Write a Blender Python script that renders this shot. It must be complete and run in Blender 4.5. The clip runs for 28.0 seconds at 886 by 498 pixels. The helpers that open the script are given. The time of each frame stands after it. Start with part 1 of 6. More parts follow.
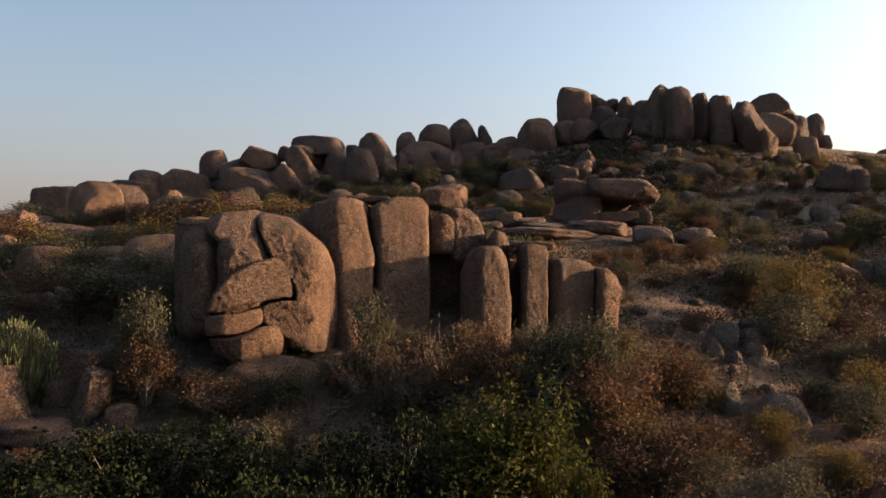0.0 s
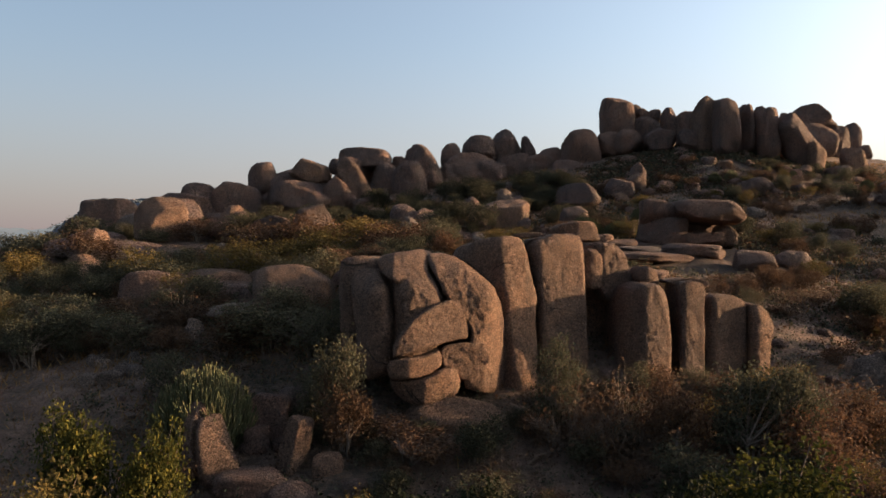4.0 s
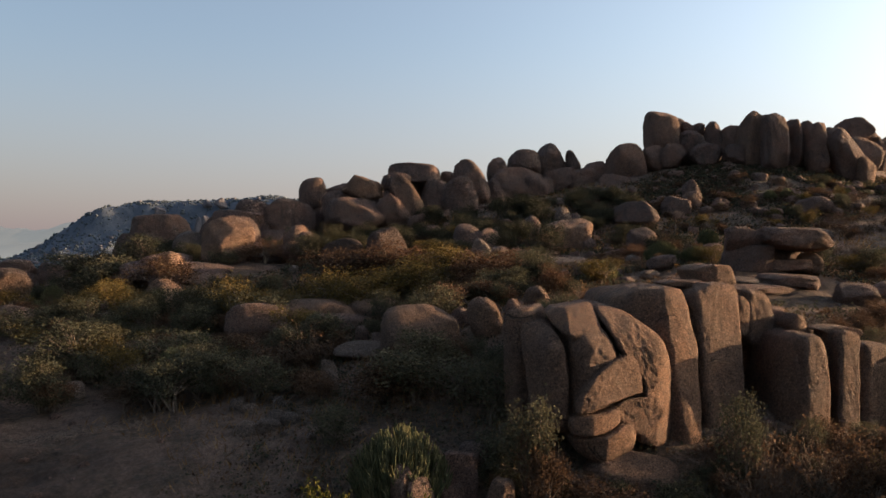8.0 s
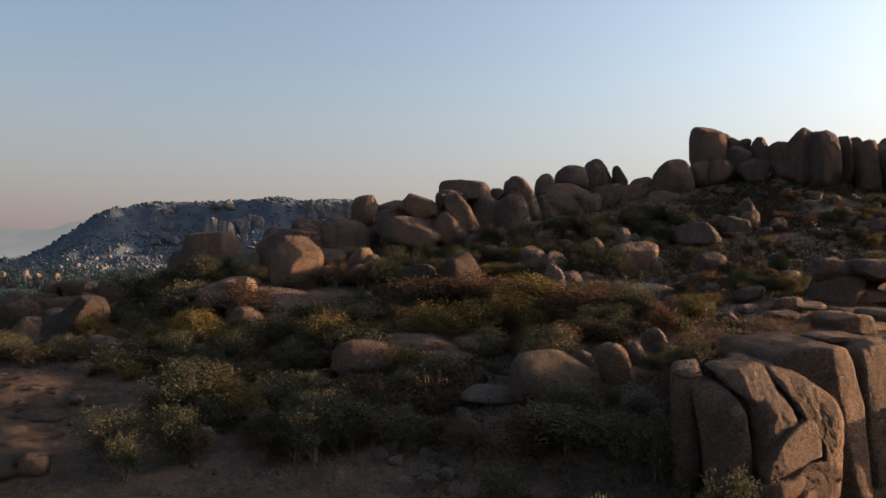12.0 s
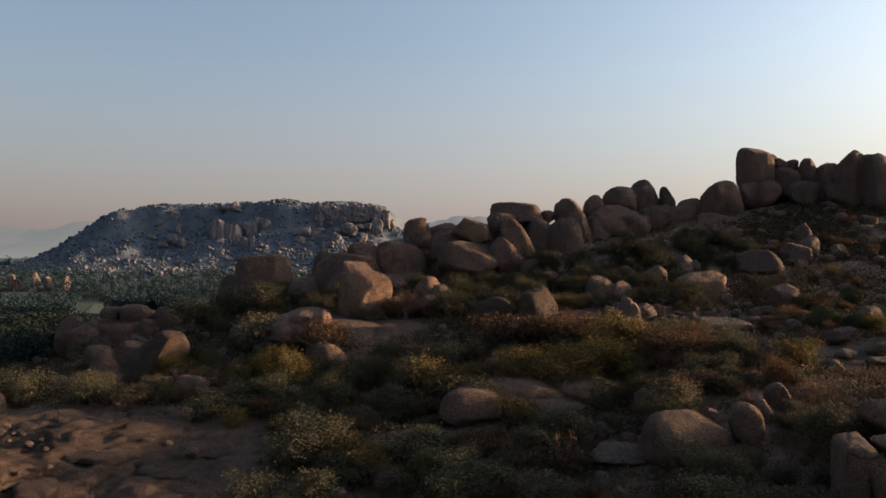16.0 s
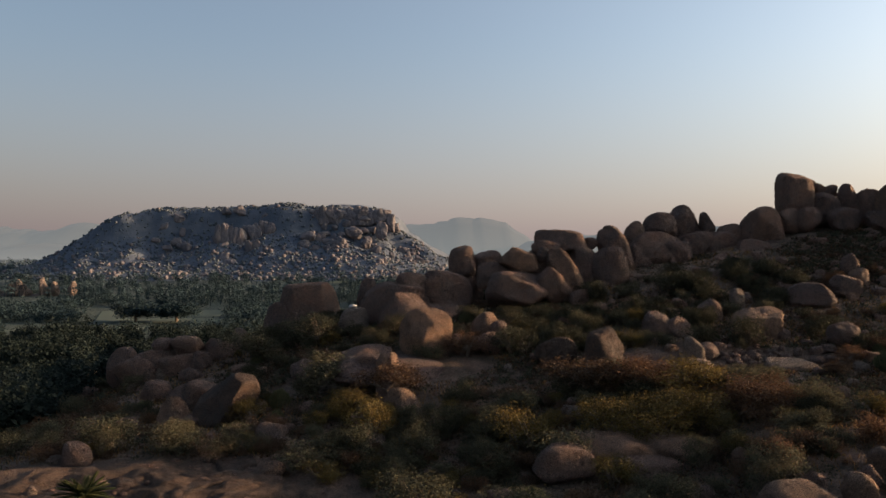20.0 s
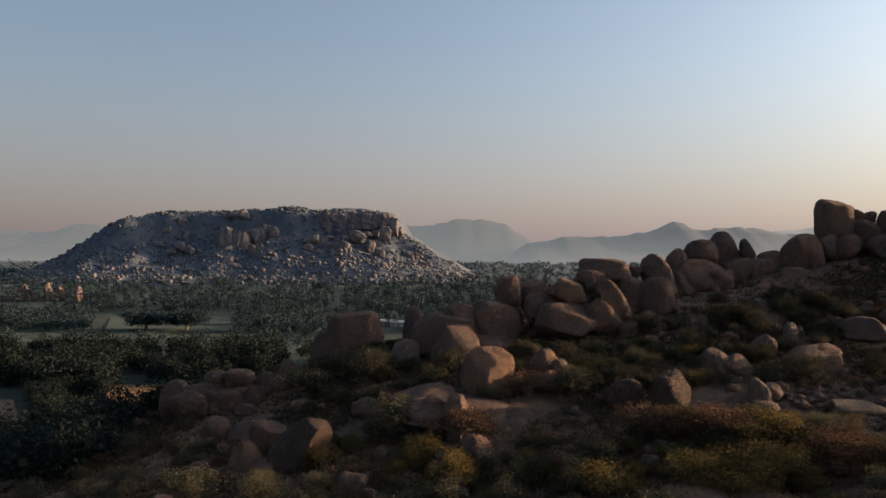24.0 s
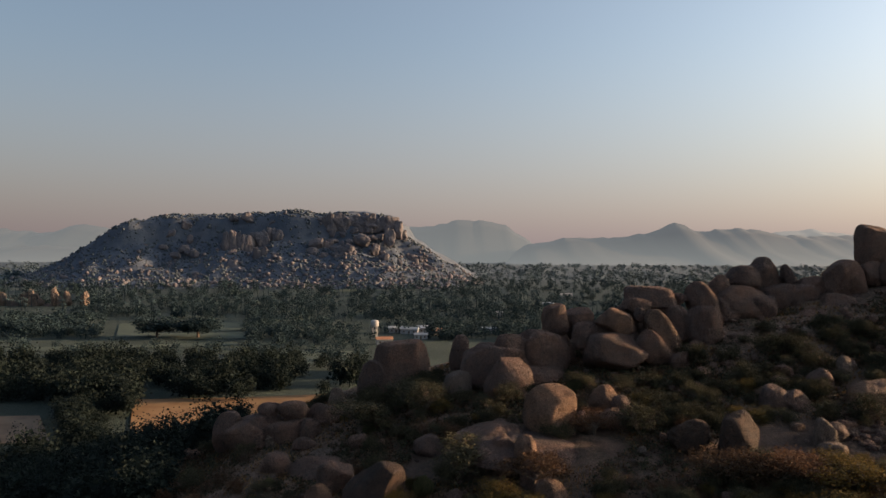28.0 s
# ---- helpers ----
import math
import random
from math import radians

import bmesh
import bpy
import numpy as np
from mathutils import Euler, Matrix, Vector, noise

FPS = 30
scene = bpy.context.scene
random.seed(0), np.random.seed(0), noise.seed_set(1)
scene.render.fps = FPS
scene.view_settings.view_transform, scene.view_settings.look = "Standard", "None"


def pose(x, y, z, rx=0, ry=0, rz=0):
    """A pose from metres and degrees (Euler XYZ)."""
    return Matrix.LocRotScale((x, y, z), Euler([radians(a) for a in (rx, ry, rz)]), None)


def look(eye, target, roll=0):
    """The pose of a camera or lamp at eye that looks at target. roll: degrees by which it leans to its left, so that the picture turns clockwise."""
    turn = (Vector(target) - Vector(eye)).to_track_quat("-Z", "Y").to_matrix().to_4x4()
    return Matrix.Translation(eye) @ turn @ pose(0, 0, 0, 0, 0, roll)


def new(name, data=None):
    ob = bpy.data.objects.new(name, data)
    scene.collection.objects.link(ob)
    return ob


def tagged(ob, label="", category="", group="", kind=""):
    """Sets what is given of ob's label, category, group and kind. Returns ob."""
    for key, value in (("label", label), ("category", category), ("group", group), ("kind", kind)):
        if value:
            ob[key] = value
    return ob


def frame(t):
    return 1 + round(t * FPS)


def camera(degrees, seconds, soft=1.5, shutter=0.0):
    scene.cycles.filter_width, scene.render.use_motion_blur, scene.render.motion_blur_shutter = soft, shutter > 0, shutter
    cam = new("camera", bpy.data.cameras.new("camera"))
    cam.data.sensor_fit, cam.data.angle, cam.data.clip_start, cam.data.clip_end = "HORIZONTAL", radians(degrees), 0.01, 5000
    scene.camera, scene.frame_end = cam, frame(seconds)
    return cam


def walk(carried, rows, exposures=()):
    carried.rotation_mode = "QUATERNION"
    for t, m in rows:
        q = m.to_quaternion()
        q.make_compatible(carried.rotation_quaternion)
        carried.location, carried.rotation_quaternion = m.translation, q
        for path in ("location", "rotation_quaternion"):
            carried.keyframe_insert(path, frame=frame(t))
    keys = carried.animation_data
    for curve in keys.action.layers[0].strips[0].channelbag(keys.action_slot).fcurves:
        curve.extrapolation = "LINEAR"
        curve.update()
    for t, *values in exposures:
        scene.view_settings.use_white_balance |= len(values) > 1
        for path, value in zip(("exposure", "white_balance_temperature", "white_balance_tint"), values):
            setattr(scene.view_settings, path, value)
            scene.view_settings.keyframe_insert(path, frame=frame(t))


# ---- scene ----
cam = camera(62.0, 28.0)
METRES, EYE, TILT, LEAN, TURN = 60.0, 40.0, 0.3, 0.0, 0.0
ROWS = [
    (0.0, 0.0, 0.0, 0.0, 0.0, 0.0, -0.0),
    (0.5, -0.0165, 0.0, 0.003, -0.01, -0.01, 0.01),
    (1.0, -0.033, 0.0001, 0.0062, -0.01, -0.0, 0.0),
    (1.5, -0.0495, 0.0001, 0.0095, -0.03, -0.01, 0.01),
    (2.0, -0.066, 0.0001, 0.0132, -0.03, -0.01, 0.01),
    (2.5, -0.0824, -0.0002, 0.0172, -0.05, 0.0, 0.01),
    (3.0, -0.0989, -0.0005, 0.0213, -0.06, 0.01, 0.03),
    (3.5, -0.1142, -0.0009, 0.0257, -0.06, 0.02, 0.01),
    (4.0, -0.1306, -0.0014, 0.0306, -0.06, 0.03, 0.02),
    (4.5, -0.1471, -0.0018, 0.0355, -0.06, 0.03, 0.02),
    (6.5, -0.2124, -0.0047, 0.0566, 0.02, 0.03, 0.04),
    (7.0, -0.2283, -0.005, 0.062, 0.03, 0.02, 0.03),
    (7.5, -0.2442, -0.0055, 0.0672, 0.03, 0.0, 0.03),
    (8.0, -0.2602, -0.0055, 0.0723, 0.03, 0.01, 0.03),
    (8.5, -0.2765, -0.0057, 0.0779, 0.04, 0.0, 0.01),
    (9.0, -0.2933, -0.0058, 0.0831, 0.06, 0.01, -0.0),
    (9.5, -0.3101, -0.006, 0.0888, 0.09, -0.01, -0.01),
    (10.0, -0.3268, -0.006, 0.0946, 0.11, -0.03, -0.03),
    (10.5, -0.3435, -0.0063, 0.1006, 0.12, -0.04, -0.06),
    (11.0, -0.36, -0.0062, 0.1068, 0.14, -0.03, -0.04),
    (11.5, -0.3767, -0.0056, 0.1135, 0.17, -0.03, -0.03),
    (12.0, -0.3925, -0.0053, 0.1201, 0.18, -0.03, -0.03),
    (12.5, -0.4102, -0.0051, 0.1273, 0.18, -0.05, -0.05),
    (14.5, -0.4814, -0.0029, 0.1562, 0.23, -0.02, -0.14),
    (15.0, -0.498, -0.0024, 0.1644, 0.24, -0.01, -0.16),
    (15.5, -0.5129, -0.0021, 0.1726, 0.25, -0.02, -0.16),
    (16.0, -0.5291, -0.0012, 0.1809, 0.24, -0.02, -0.15),
    (16.5, -0.5446, -0.0014, 0.189, 0.24, -0.02, -0.16),
    (17.0, -0.5598, -0.0016, 0.1977, 0.24, -0.02, -0.14),
    (17.5, -0.5749, -0.0023, 0.2065, 0.23, -0.03, -0.14),
    (18.0, -0.5897, -0.003, 0.2163, 0.24, -0.04, -0.14),
    (18.5, -0.6051, -0.0044, 0.2261, 0.23, -0.04, -0.13),
    (19.0, -0.6208, -0.0052, 0.2357, 0.22, -0.02, -0.15),
    (19.5, -0.6363, -0.0056, 0.2446, 0.21, 0.0, -0.13),
    (20.0, -0.6509, -0.0061, 0.2534, 0.18, 0.02, -0.17),
    (20.5, -0.6664, -0.0063, 0.2633, 0.17, 0.01, -0.16),
    (21.0, -0.6816, -0.0067, 0.2733, 0.15, 0.01, -0.18),
    (21.5, -0.6989, -0.007, 0.2831, 0.12, -0.0, -0.18),
    (23.5, -0.7625, -0.009, 0.3198, 0.05, 0.07, -0.22),
    (24.0, -0.7784, -0.0092, 0.3293, 0.03, 0.07, -0.22),
    (24.5, -0.7938, -0.0091, 0.3392, 0.02, 0.06, -0.21),
    (25.0, -0.8096, -0.0095, 0.3484, 0.01, 0.07, -0.22),
    (25.5, -0.8256, -0.0101, 0.3579, 0.0, 0.07, -0.23),
    (26.0, -0.8417, -0.0105, 0.3674, -0.01, 0.06, -0.22),
    (26.5, -0.8578, -0.0109, 0.3769, -0.03, 0.05, -0.25),
    (27.0, -0.8743, -0.011, 0.386, -0.05, 0.07, -0.26),
    (27.5, -0.8901, -0.0117, 0.3955, -0.05, 0.06, -0.24),
    (28.0, -0.9067, -0.0117, 0.4042, -0.07, 0.07, -0.25),
]
EXPOSURES = [(0.0, 1.6, 7600, 9), (8.0, 1.5, 7600, 9), (18.0, 1.22, 7600, 9), (28.0, 1.1, 7600, 9)]
walk(cam, [(t, pose(0, 0, EYE, TILT, LEAN, TURN) @ pose(METRES * x, METRES * y, METRES * z, 90 + pitch, roll, yaw)) for t, x, y, z, yaw, pitch, roll in ROWS], EXPOSURES)

# ---- world and sun ----
SUN_HEIGHT, SUN_SIDE = 10.0, 82.0   # degrees above the horizon, and round from straight ahead to the right
world = bpy.data.worlds.new("sky")
scene.world = world
world.use_nodes = True
wn, wl = world.node_tree.nodes, world.node_tree.links
sky = wn.new("ShaderNodeTexSky")
sky.sky_type = "NISHITA"
sky.sun_disc = False
sky.sun_elevation, sky.sun_rotation = radians(SUN_HEIGHT), radians(SUN_SIDE)
sky.altitude, sky.air_density, sky.dust_density, sky.ozone_density = 450, 1.0, 5.5, 2.8
back = wn["Background"]
back.inputs["Strength"].default_value = 0.15
soften = wn.new("ShaderNodeHueSaturation")   # morning haze pales the sky
soften.inputs["Saturation"].default_value = 0.94
veil = wn.new("ShaderNodeMix")
veil.data_type = "RGBA"
veil.inputs[7].default_value = (1.5, 1.28, 1.52, 1)
up = wn.new("ShaderNodeSeparateXYZ")
low_air = wn.new("ShaderNodeMapRange")   # the haze is thickest along the horizon
low_air.interpolation_type = "SMOOTHSTEP"
for key, value in ((1, 0.0), (2, 0.30), (3, 0.62), (4, 0.12)):
    low_air.inputs[key].default_value = value
wl.new(wn.new("ShaderNodeTexCoord").outputs["Generated"], up.inputs[0])
wl.new(up.outputs["Z"], low_air.inputs[0])
wl.new(low_air.outputs[0], veil.inputs[0])
wl.new(sky.outputs["Color"], soften.inputs["Color"])
wl.new(soften.outputs["Color"], veil.inputs[6])
# hazy air scatters forward: the sky brightens towards the sun and dims away from it
aim = wn.new("ShaderNodeVectorMath")
aim.operation = "DOT_PRODUCT"
aim.inputs[1].default_value = (math.sin(radians(SUN_SIDE)), math.cos(radians(SUN_SIDE)), 0.12)
glow = wn.new("ShaderNodeMapRange")
for key, value in ((1, -0.55), (2, 1.0), (3, 0.68), (4, 1.2)):
    glow.inputs[key].default_value = value
lit_air = wn.new("ShaderNodeVectorMath")
lit_air.operation = "SCALE"
wl.new(up.inputs[0].links[0].from_socket, aim.inputs[0])
wl.new(aim.outputs["Value"], glow.inputs[0])
wl.new(veil.outputs[2], lit_air.inputs[0])
wl.new(glow.outputs[0], lit_air.inputs["Scale"])
wl.new(lit_air.outputs[0], back.inputs["Color"])
sun = new("sun", bpy.data.lights.new("sun", "SUN"))
sun.data.energy, sun.data.angle, sun.data.color = 4.5, radians(0.6), (1.0, 0.69, 0.47)
e, a = radians(SUN_HEIGHT), radians(SUN_SIDE)
to_sun = Vector((math.sin(a) * math.cos(e), math.cos(a) * math.cos(e), math.sin(e)))
sun.matrix_world = look(to_sun * 300, (0, 0, 0))

# ---- materials ----
class Nodes:
    """A node material with short calls for the usual nodes."""

    def __init__(self, name, roughness=0.9):
        self.m = bpy.data.materials.new(name)
        self.m.use_nodes = True
        self.t = self.m.node_tree
        self.b = self.t.nodes["Principled BSDF"]
        self.b.inputs["Roughness"].default_value = roughness
        self.b.inputs["Specular IOR Level"].default_value = 0.25
        self.pos = self.add("ShaderNodeNewGeometry").outputs["Position"]

    def add(self, kind, **values):
        n = self.t.nodes.new(kind)
        for k, v in values.items():
            n.inputs[k].default_value = v
        return n

    def link(self, a, b):
        self.t.links.new(a, b)

    def scaled(self, x, y, z):
        n = self.add("ShaderNodeMapping")
        n.inputs["Scale"].default_value = (x, y, z)
        self.link(self.pos, n.inputs["Vector"])
        return n.outputs["Vector"]

    def noise(self, scale, detail=4.0, rough=0.55, vector=None, warp=0.0):
        n = self.add("ShaderNodeTexNoise", Scale=scale, Detail=detail, Roughness=rough, Distortion=warp)
        self.link(vector or self.pos, n.inputs["Vector"])
        return n.outputs["Fac"]

    def ramp(self, fac, *stops):
        n = self.add("ShaderNodeValToRGB")
        el = n.color_ramp.elements
        while len(el) < len(stops):
            el.new(0.5)
        for e_, (p, c) in zip(el, stops):
            e_.position = p
            e_.color = (c, c, c, 1) if isinstance(c, (int, float)) else (*c, 1)
        self.link(fac, n.inputs["Fac"])
        return n.outputs["Color"]

    def mix(self, fac, a, b, how="MIX"):
        n = self.add("ShaderNodeMix")
        n.data_type, n.blend_type = "RGBA", how
        for key, v in ((0, fac), (6, a), (7, b)):
            if isinstance(v, (int, float)):
                n.inputs[key].default_value = v
            elif isinstance(v, tuple):
                n.inputs[key].default_value = (*v, 1)
            else:
                self.link(v, n.inputs[key])
        return n.outputs[2]

    def bump(self, height, strength, distance, under=None):
        n = self.add("ShaderNodeBump", Strength=strength, Distance=distance)
        self.link(height, n.inputs["Height"])
        if under:
            self.link(under, n.inputs["Normal"])
        return n.outputs["Normal"]

    def done(self, colour, normal=None):
        self.link(colour, self.b.inputs["Base Color"])
        if normal:
            self.link(normal, self.b.inputs["Normal"])
        return self.m


def granite(name, warm, pale, grey, streaks=0.5):
    n = Nodes(name, 0.88)
    tone = n.noise(0.45, 5, 0.6, warp=0.4)
    c = n.mix(n.ramp(tone, (0.32, 0.0), (0.62, 1.0)), warm, grey)
    c = n.mix(n.ramp(n.noise(1.7, 5, 0.65), (0.48, 0.0), (0.78, 0.6)), c, pale)
    lichen = n.ramp(n.noise(3.4, 6, 0.7), (0.52, 0.0), (0.66, 0.8))
    c = n.mix(lichen, c, (grey[0] * 0.45, grey[1] * 0.46, grey[2] * 0.46))
    run = n.ramp(n.noise(0.9, 4, 0.6, n.scaled(1.3, 1.3, 0.16)), (0.55, 0.0), (0.72, streaks))
    c = n.mix(run, c, (0.055, 0.048, 0.043))
    c = n.mix(0.9, c, n.ramp(n.noise(8.0, 8, 0.75), (0.34, 0.3), (0.66, 0.9)), "OVERLAY")
    c = n.mix(0.9, c, n.ramp(n.noise(15.0, 6, 0.75), (0.38, 0.14), (0.62, 0.88)), "OVERLAY")
    own = n.add("ShaderNodeObjectInfo").outputs["Random"]
    c = n.mix(1.0, c, n.ramp(own, (0.0, (0.8, 0.8, 0.82)), (1.0, (1.12, 1.04, 0.98))), "MULTIPLY")
    crack = n.add("ShaderNodeTexVoronoi", Scale=0.34)
    crack.feature = "DISTANCE_TO_EDGE"
    warped = n.add("ShaderNodeVectorMath")
    warped.operation = "ADD"
    swirl = n.add("ShaderNodeTexNoise", Scale=0.6, Detail=4.0)
    n.link(n.pos, swirl.inputs["Vector"])
    n.link(swirl.outputs["Color"], warped.inputs[0])
    n.link(n.pos, warped.inputs[1])
    n.link(warped.outputs[0], crack.inputs["Vector"])
    line = n.ramp(crack.outputs["Distance"], (0.0, 0.0), (0.014, 1.0))
    some = n.ramp(n.noise(0.4, 2, 0.5), (0.58, 1.0), (0.66, 0.0))
    line = n.mix(some, line, (1.0, 1.0, 1.0))
    c = n.mix(line, (0.03, 0.024, 0.02), c)
    rough_face = n.bump(n.noise(1.3, 8, 0.68), 0.8, 0.5)
    rough_face = n.bump(n.ramp(n.noise(2.6, 9, 0.72, warp=0.5), (0.35, 0.0), (0.55, 0.8), (0.7, 1.0)), 0.9, 0.32, rough_face)
    pits = n.bump(n.noise(7.0, 8, 0.8), 1.0, 0.2, rough_face)
    return n.done(c, n.bump(line, 0.8, 0.12, pits))


ROCK = {
    "a": granite("weathered granite", (0.162, 0.096, 0.073), (0.2, 0.134, 0.105), (0.115, 0.083, 0.071), 0.6),
    "b": granite("warm granite", (0.2, 0.119, 0.079), (0.245, 0.157, 0.109), (0.132, 0.088, 0.067), 0.4),
    "c": granite("pale granite", (0.16, 0.118, 0.094), (0.235, 0.182, 0.148), (0.118, 0.095, 0.082), 0.25),
    "d": granite("blackened granite", (0.085, 0.054, 0.04), (0.13, 0.088, 0.066), (0.04, 0.03, 0.026), 1.0),
}


def soil():
    """Bare earth, dry litter, granite sheets and, far down, the green plain, its far part coloured pale blue as haze;
    the shares are painted on the sheet's corners.
    """
    n = Nodes("earth", 0.95)
    share = n.add("ShaderNodeAttribute")
    share.attribute_name = "cover"
    part_ = n.add("ShaderNodeSeparateColor")
    n.link(share.outputs["Color"], part_.inputs[0])
    earth = n.mix(n.ramp(n.noise(0.35, 6, 0.65), (0.35, 0.0), (0.65, 1.0)), (0.14, 0.09, 0.068), (0.225, 0.148, 0.11))
    litter = n.mix(n.ramp(n.noise(1.9, 6, 0.7), (0.4, 0.0), (0.6, 1.0)), (0.058, 0.048, 0.037), (0.15, 0.1, 0.07))
    c = n.mix(n.ramp(n.noise(0.22, 7, 0.7, warp=0.6), (0.42, 0.0), (0.56, 1.0)), earth, litter)
    stone = n.mix(n.ramp(n.noise(0.8, 6, 0.6), (0.35, 0.0), (0.65, 1.0)), (0.046, 0.029, 0.021), (0.098, 0.061, 0.044))
    stone = n.mix(n.ramp(n.noise(2.2, 8, 0.75, warp=0.8), (0.46, 0.0), (0.6, 0.85)), stone, (0.028, 0.02, 0.016))
    patch = n.add("ShaderNodeMath")
    patch.operation = "MULTIPLY"
    n.link(part_.outputs[0], patch.inputs[0])
    n.link(n.ramp(n.noise(0.16, 6, 0.65, warp=0.5), (0.24, 0.0), (0.37, 1.0)), patch.inputs[1])
    c = n.mix(patch.outputs[0], c, stone)
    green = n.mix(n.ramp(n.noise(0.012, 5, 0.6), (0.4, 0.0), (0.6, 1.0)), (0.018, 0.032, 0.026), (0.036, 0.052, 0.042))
    # distance haze put into the plain's base colour
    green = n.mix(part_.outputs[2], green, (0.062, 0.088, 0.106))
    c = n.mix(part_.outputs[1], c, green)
    c = n.mix(0.8, c, n.ramp(n.noise(5.0, 7, 0.8), (0.3, 0.15), (0.7, 0.85)), "OVERLAY")
    return n.done(c, n.bump(n.noise(6.0, 7, 0.8), 0.9, 0.2, n.bump(n.noise(1.1, 8, 0.72, warp=0.5), 1.0, 0.6)))


def leafy(name, *colours, glow=0.3):
    """Leaves that let some light through, each of a slightly different hue."""
    n = Nodes(name, 0.85)
    n.b.inputs["Specular IOR Level"].default_value = 0.1
    own = n.add("ShaderNodeNewGeometry").outputs["Random Per Island"]
    step = 1.0 / max(1, len(colours) - 1)
    c = n.ramp(own, *((i * step, col) for i, col in enumerate(colours)))
    thing = n.add("ShaderNodeObjectInfo").outputs["Random"]
    c = n.mix(1.0, c, n.ramp(thing, (0.0, (0.72, 0.74, 0.7)), (1.0, (1.25, 1.15, 1.05))), "MULTIPLY")
    n.link(c, n.b.inputs["Base Color"])
    see = n.add("ShaderNodeBsdfTranslucent")
    n.link(c, see.inputs["Color"])
    both = n.add("ShaderNodeMixShader", Fac=glow)
    n.link(n.b.outputs[0], both.inputs[1])
    n.link(see.outputs[0], both.inputs[2])
    n.link(both.outputs[0], n.t.nodes["Material Output"].inputs["Surface"])
    return n.m


def plain_mat(name, low, high, scale, roughness=0.9, bump=0.0):
    n = Nodes(name, roughness)
    c = n.mix(n.ramp(n.noise(scale, 5, 0.65), (0.35, 0.0), (0.65, 1.0)), low, high)
    return n.done(c, n.bump(n.noise(scale * 4, 4, 0.7), 0.5, bump) if bump else None)


EARTH = soil()
BARK = plain_mat("bark", (0.07, 0.052, 0.04), (0.16, 0.125, 0.10), 6.0, 0.9, 0.02)
TWIG = plain_mat("dry twigs", (0.07, 0.049, 0.036), (0.145, 0.104, 0.078), 3.0)
LEAF = {
    "dark": leafy("dark glossy leaves", (0.025, 0.027, 0.018), (0.04, 0.041, 0.026), (0.06, 0.057, 0.034), glow=0.15),
    "green": leafy("green leaves", (0.038, 0.042, 0.03), (0.066, 0.066, 0.045), (0.105, 0.096, 0.061)),
    # near-black: the foreground's deep shade is put into this leaf colour
    "deep": leafy("shade-darkened tree leaves", (0.006, 0.010, 0.005), (0.010, 0.014, 0.006), (0.018, 0.022, 0.009), glow=0.08),
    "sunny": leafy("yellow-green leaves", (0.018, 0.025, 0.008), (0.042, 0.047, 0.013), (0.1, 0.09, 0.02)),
    "yellow": leafy("yellowing leaves", (0.05, 0.045, 0.019), (0.096, 0.074, 0.027), (0.145, 0.1, 0.036)),
    "russet": leafy("russet dry leaves", (0.046, 0.03, 0.022), (0.084, 0.05, 0.033), (0.125, 0.073, 0.044)),
    "spurge": leafy("grey-green spurge stems", (0.05, 0.062, 0.035), (0.10, 0.11, 0.06), (0.15, 0.14, 0.08), glow=0.1),
    "grass": leafy("dry grass", (0.14, 0.075, 0.03), (0.24, 0.13, 0.055), (0.33, 0.21, 0.10)),
    # the blue in the wood, thicket and hazy leaves is air haze put into colour
    "wood": leafy("far woods tinted by haze", (0.022, 0.042, 0.052), (0.028, 0.05, 0.06), (0.036, 0.059, 0.069), glow=0.2),
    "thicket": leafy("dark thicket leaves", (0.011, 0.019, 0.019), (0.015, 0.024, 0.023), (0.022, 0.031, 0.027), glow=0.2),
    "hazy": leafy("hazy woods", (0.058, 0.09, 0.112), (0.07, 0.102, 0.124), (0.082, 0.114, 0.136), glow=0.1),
    "palm": leafy("palm fronds", (0.022, 0.034, 0.016), (0.045, 0.058, 0.028), (0.08, 0.082, 0.042)),
}
# the far hill's base colours are greyed and blued to stand for haze
HILL_ROCK = plain_mat("haze-greyed granite", (0.094, 0.094, 0.108), (0.15, 0.13, 0.13), 0.08, 0.95, 1.0)
HILL_EARTH = plain_mat("haze-blue hillside", (0.056, 0.076, 0.104), (0.094, 0.11, 0.136), 0.05, 0.95, 1.0)
HILL_SCRUB = plain_mat("haze-blue scrub", (0.05, 0.066, 0.078), (0.078, 0.092, 0.102), 0.2)
STUBBLE = plain_mat("ripe stubble", (0.16, 0.088, 0.04), (0.23, 0.135, 0.066), 0.15)
FALLOW = plain_mat("fallow earth", (0.10, 0.07, 0.05), (0.16, 0.115, 0.08), 0.15)
CROP = plain_mat("green crop", (0.036, 0.056, 0.045), (0.066, 0.084, 0.06), 0.05)
PLASTER = plain_mat("whitewashed plaster", (0.26, 0.26, 0.26), (0.38, 0.37, 0.36), 0.5)
SHEETING = plain_mat("pale roof sheeting", (0.24, 0.27, 0.29), (0.36, 0.39, 0.42), 0.4, 0.6)
TILE = plain_mat("clay roof", (0.30, 0.14, 0.08), (0.42, 0.22, 0.13), 0.6)

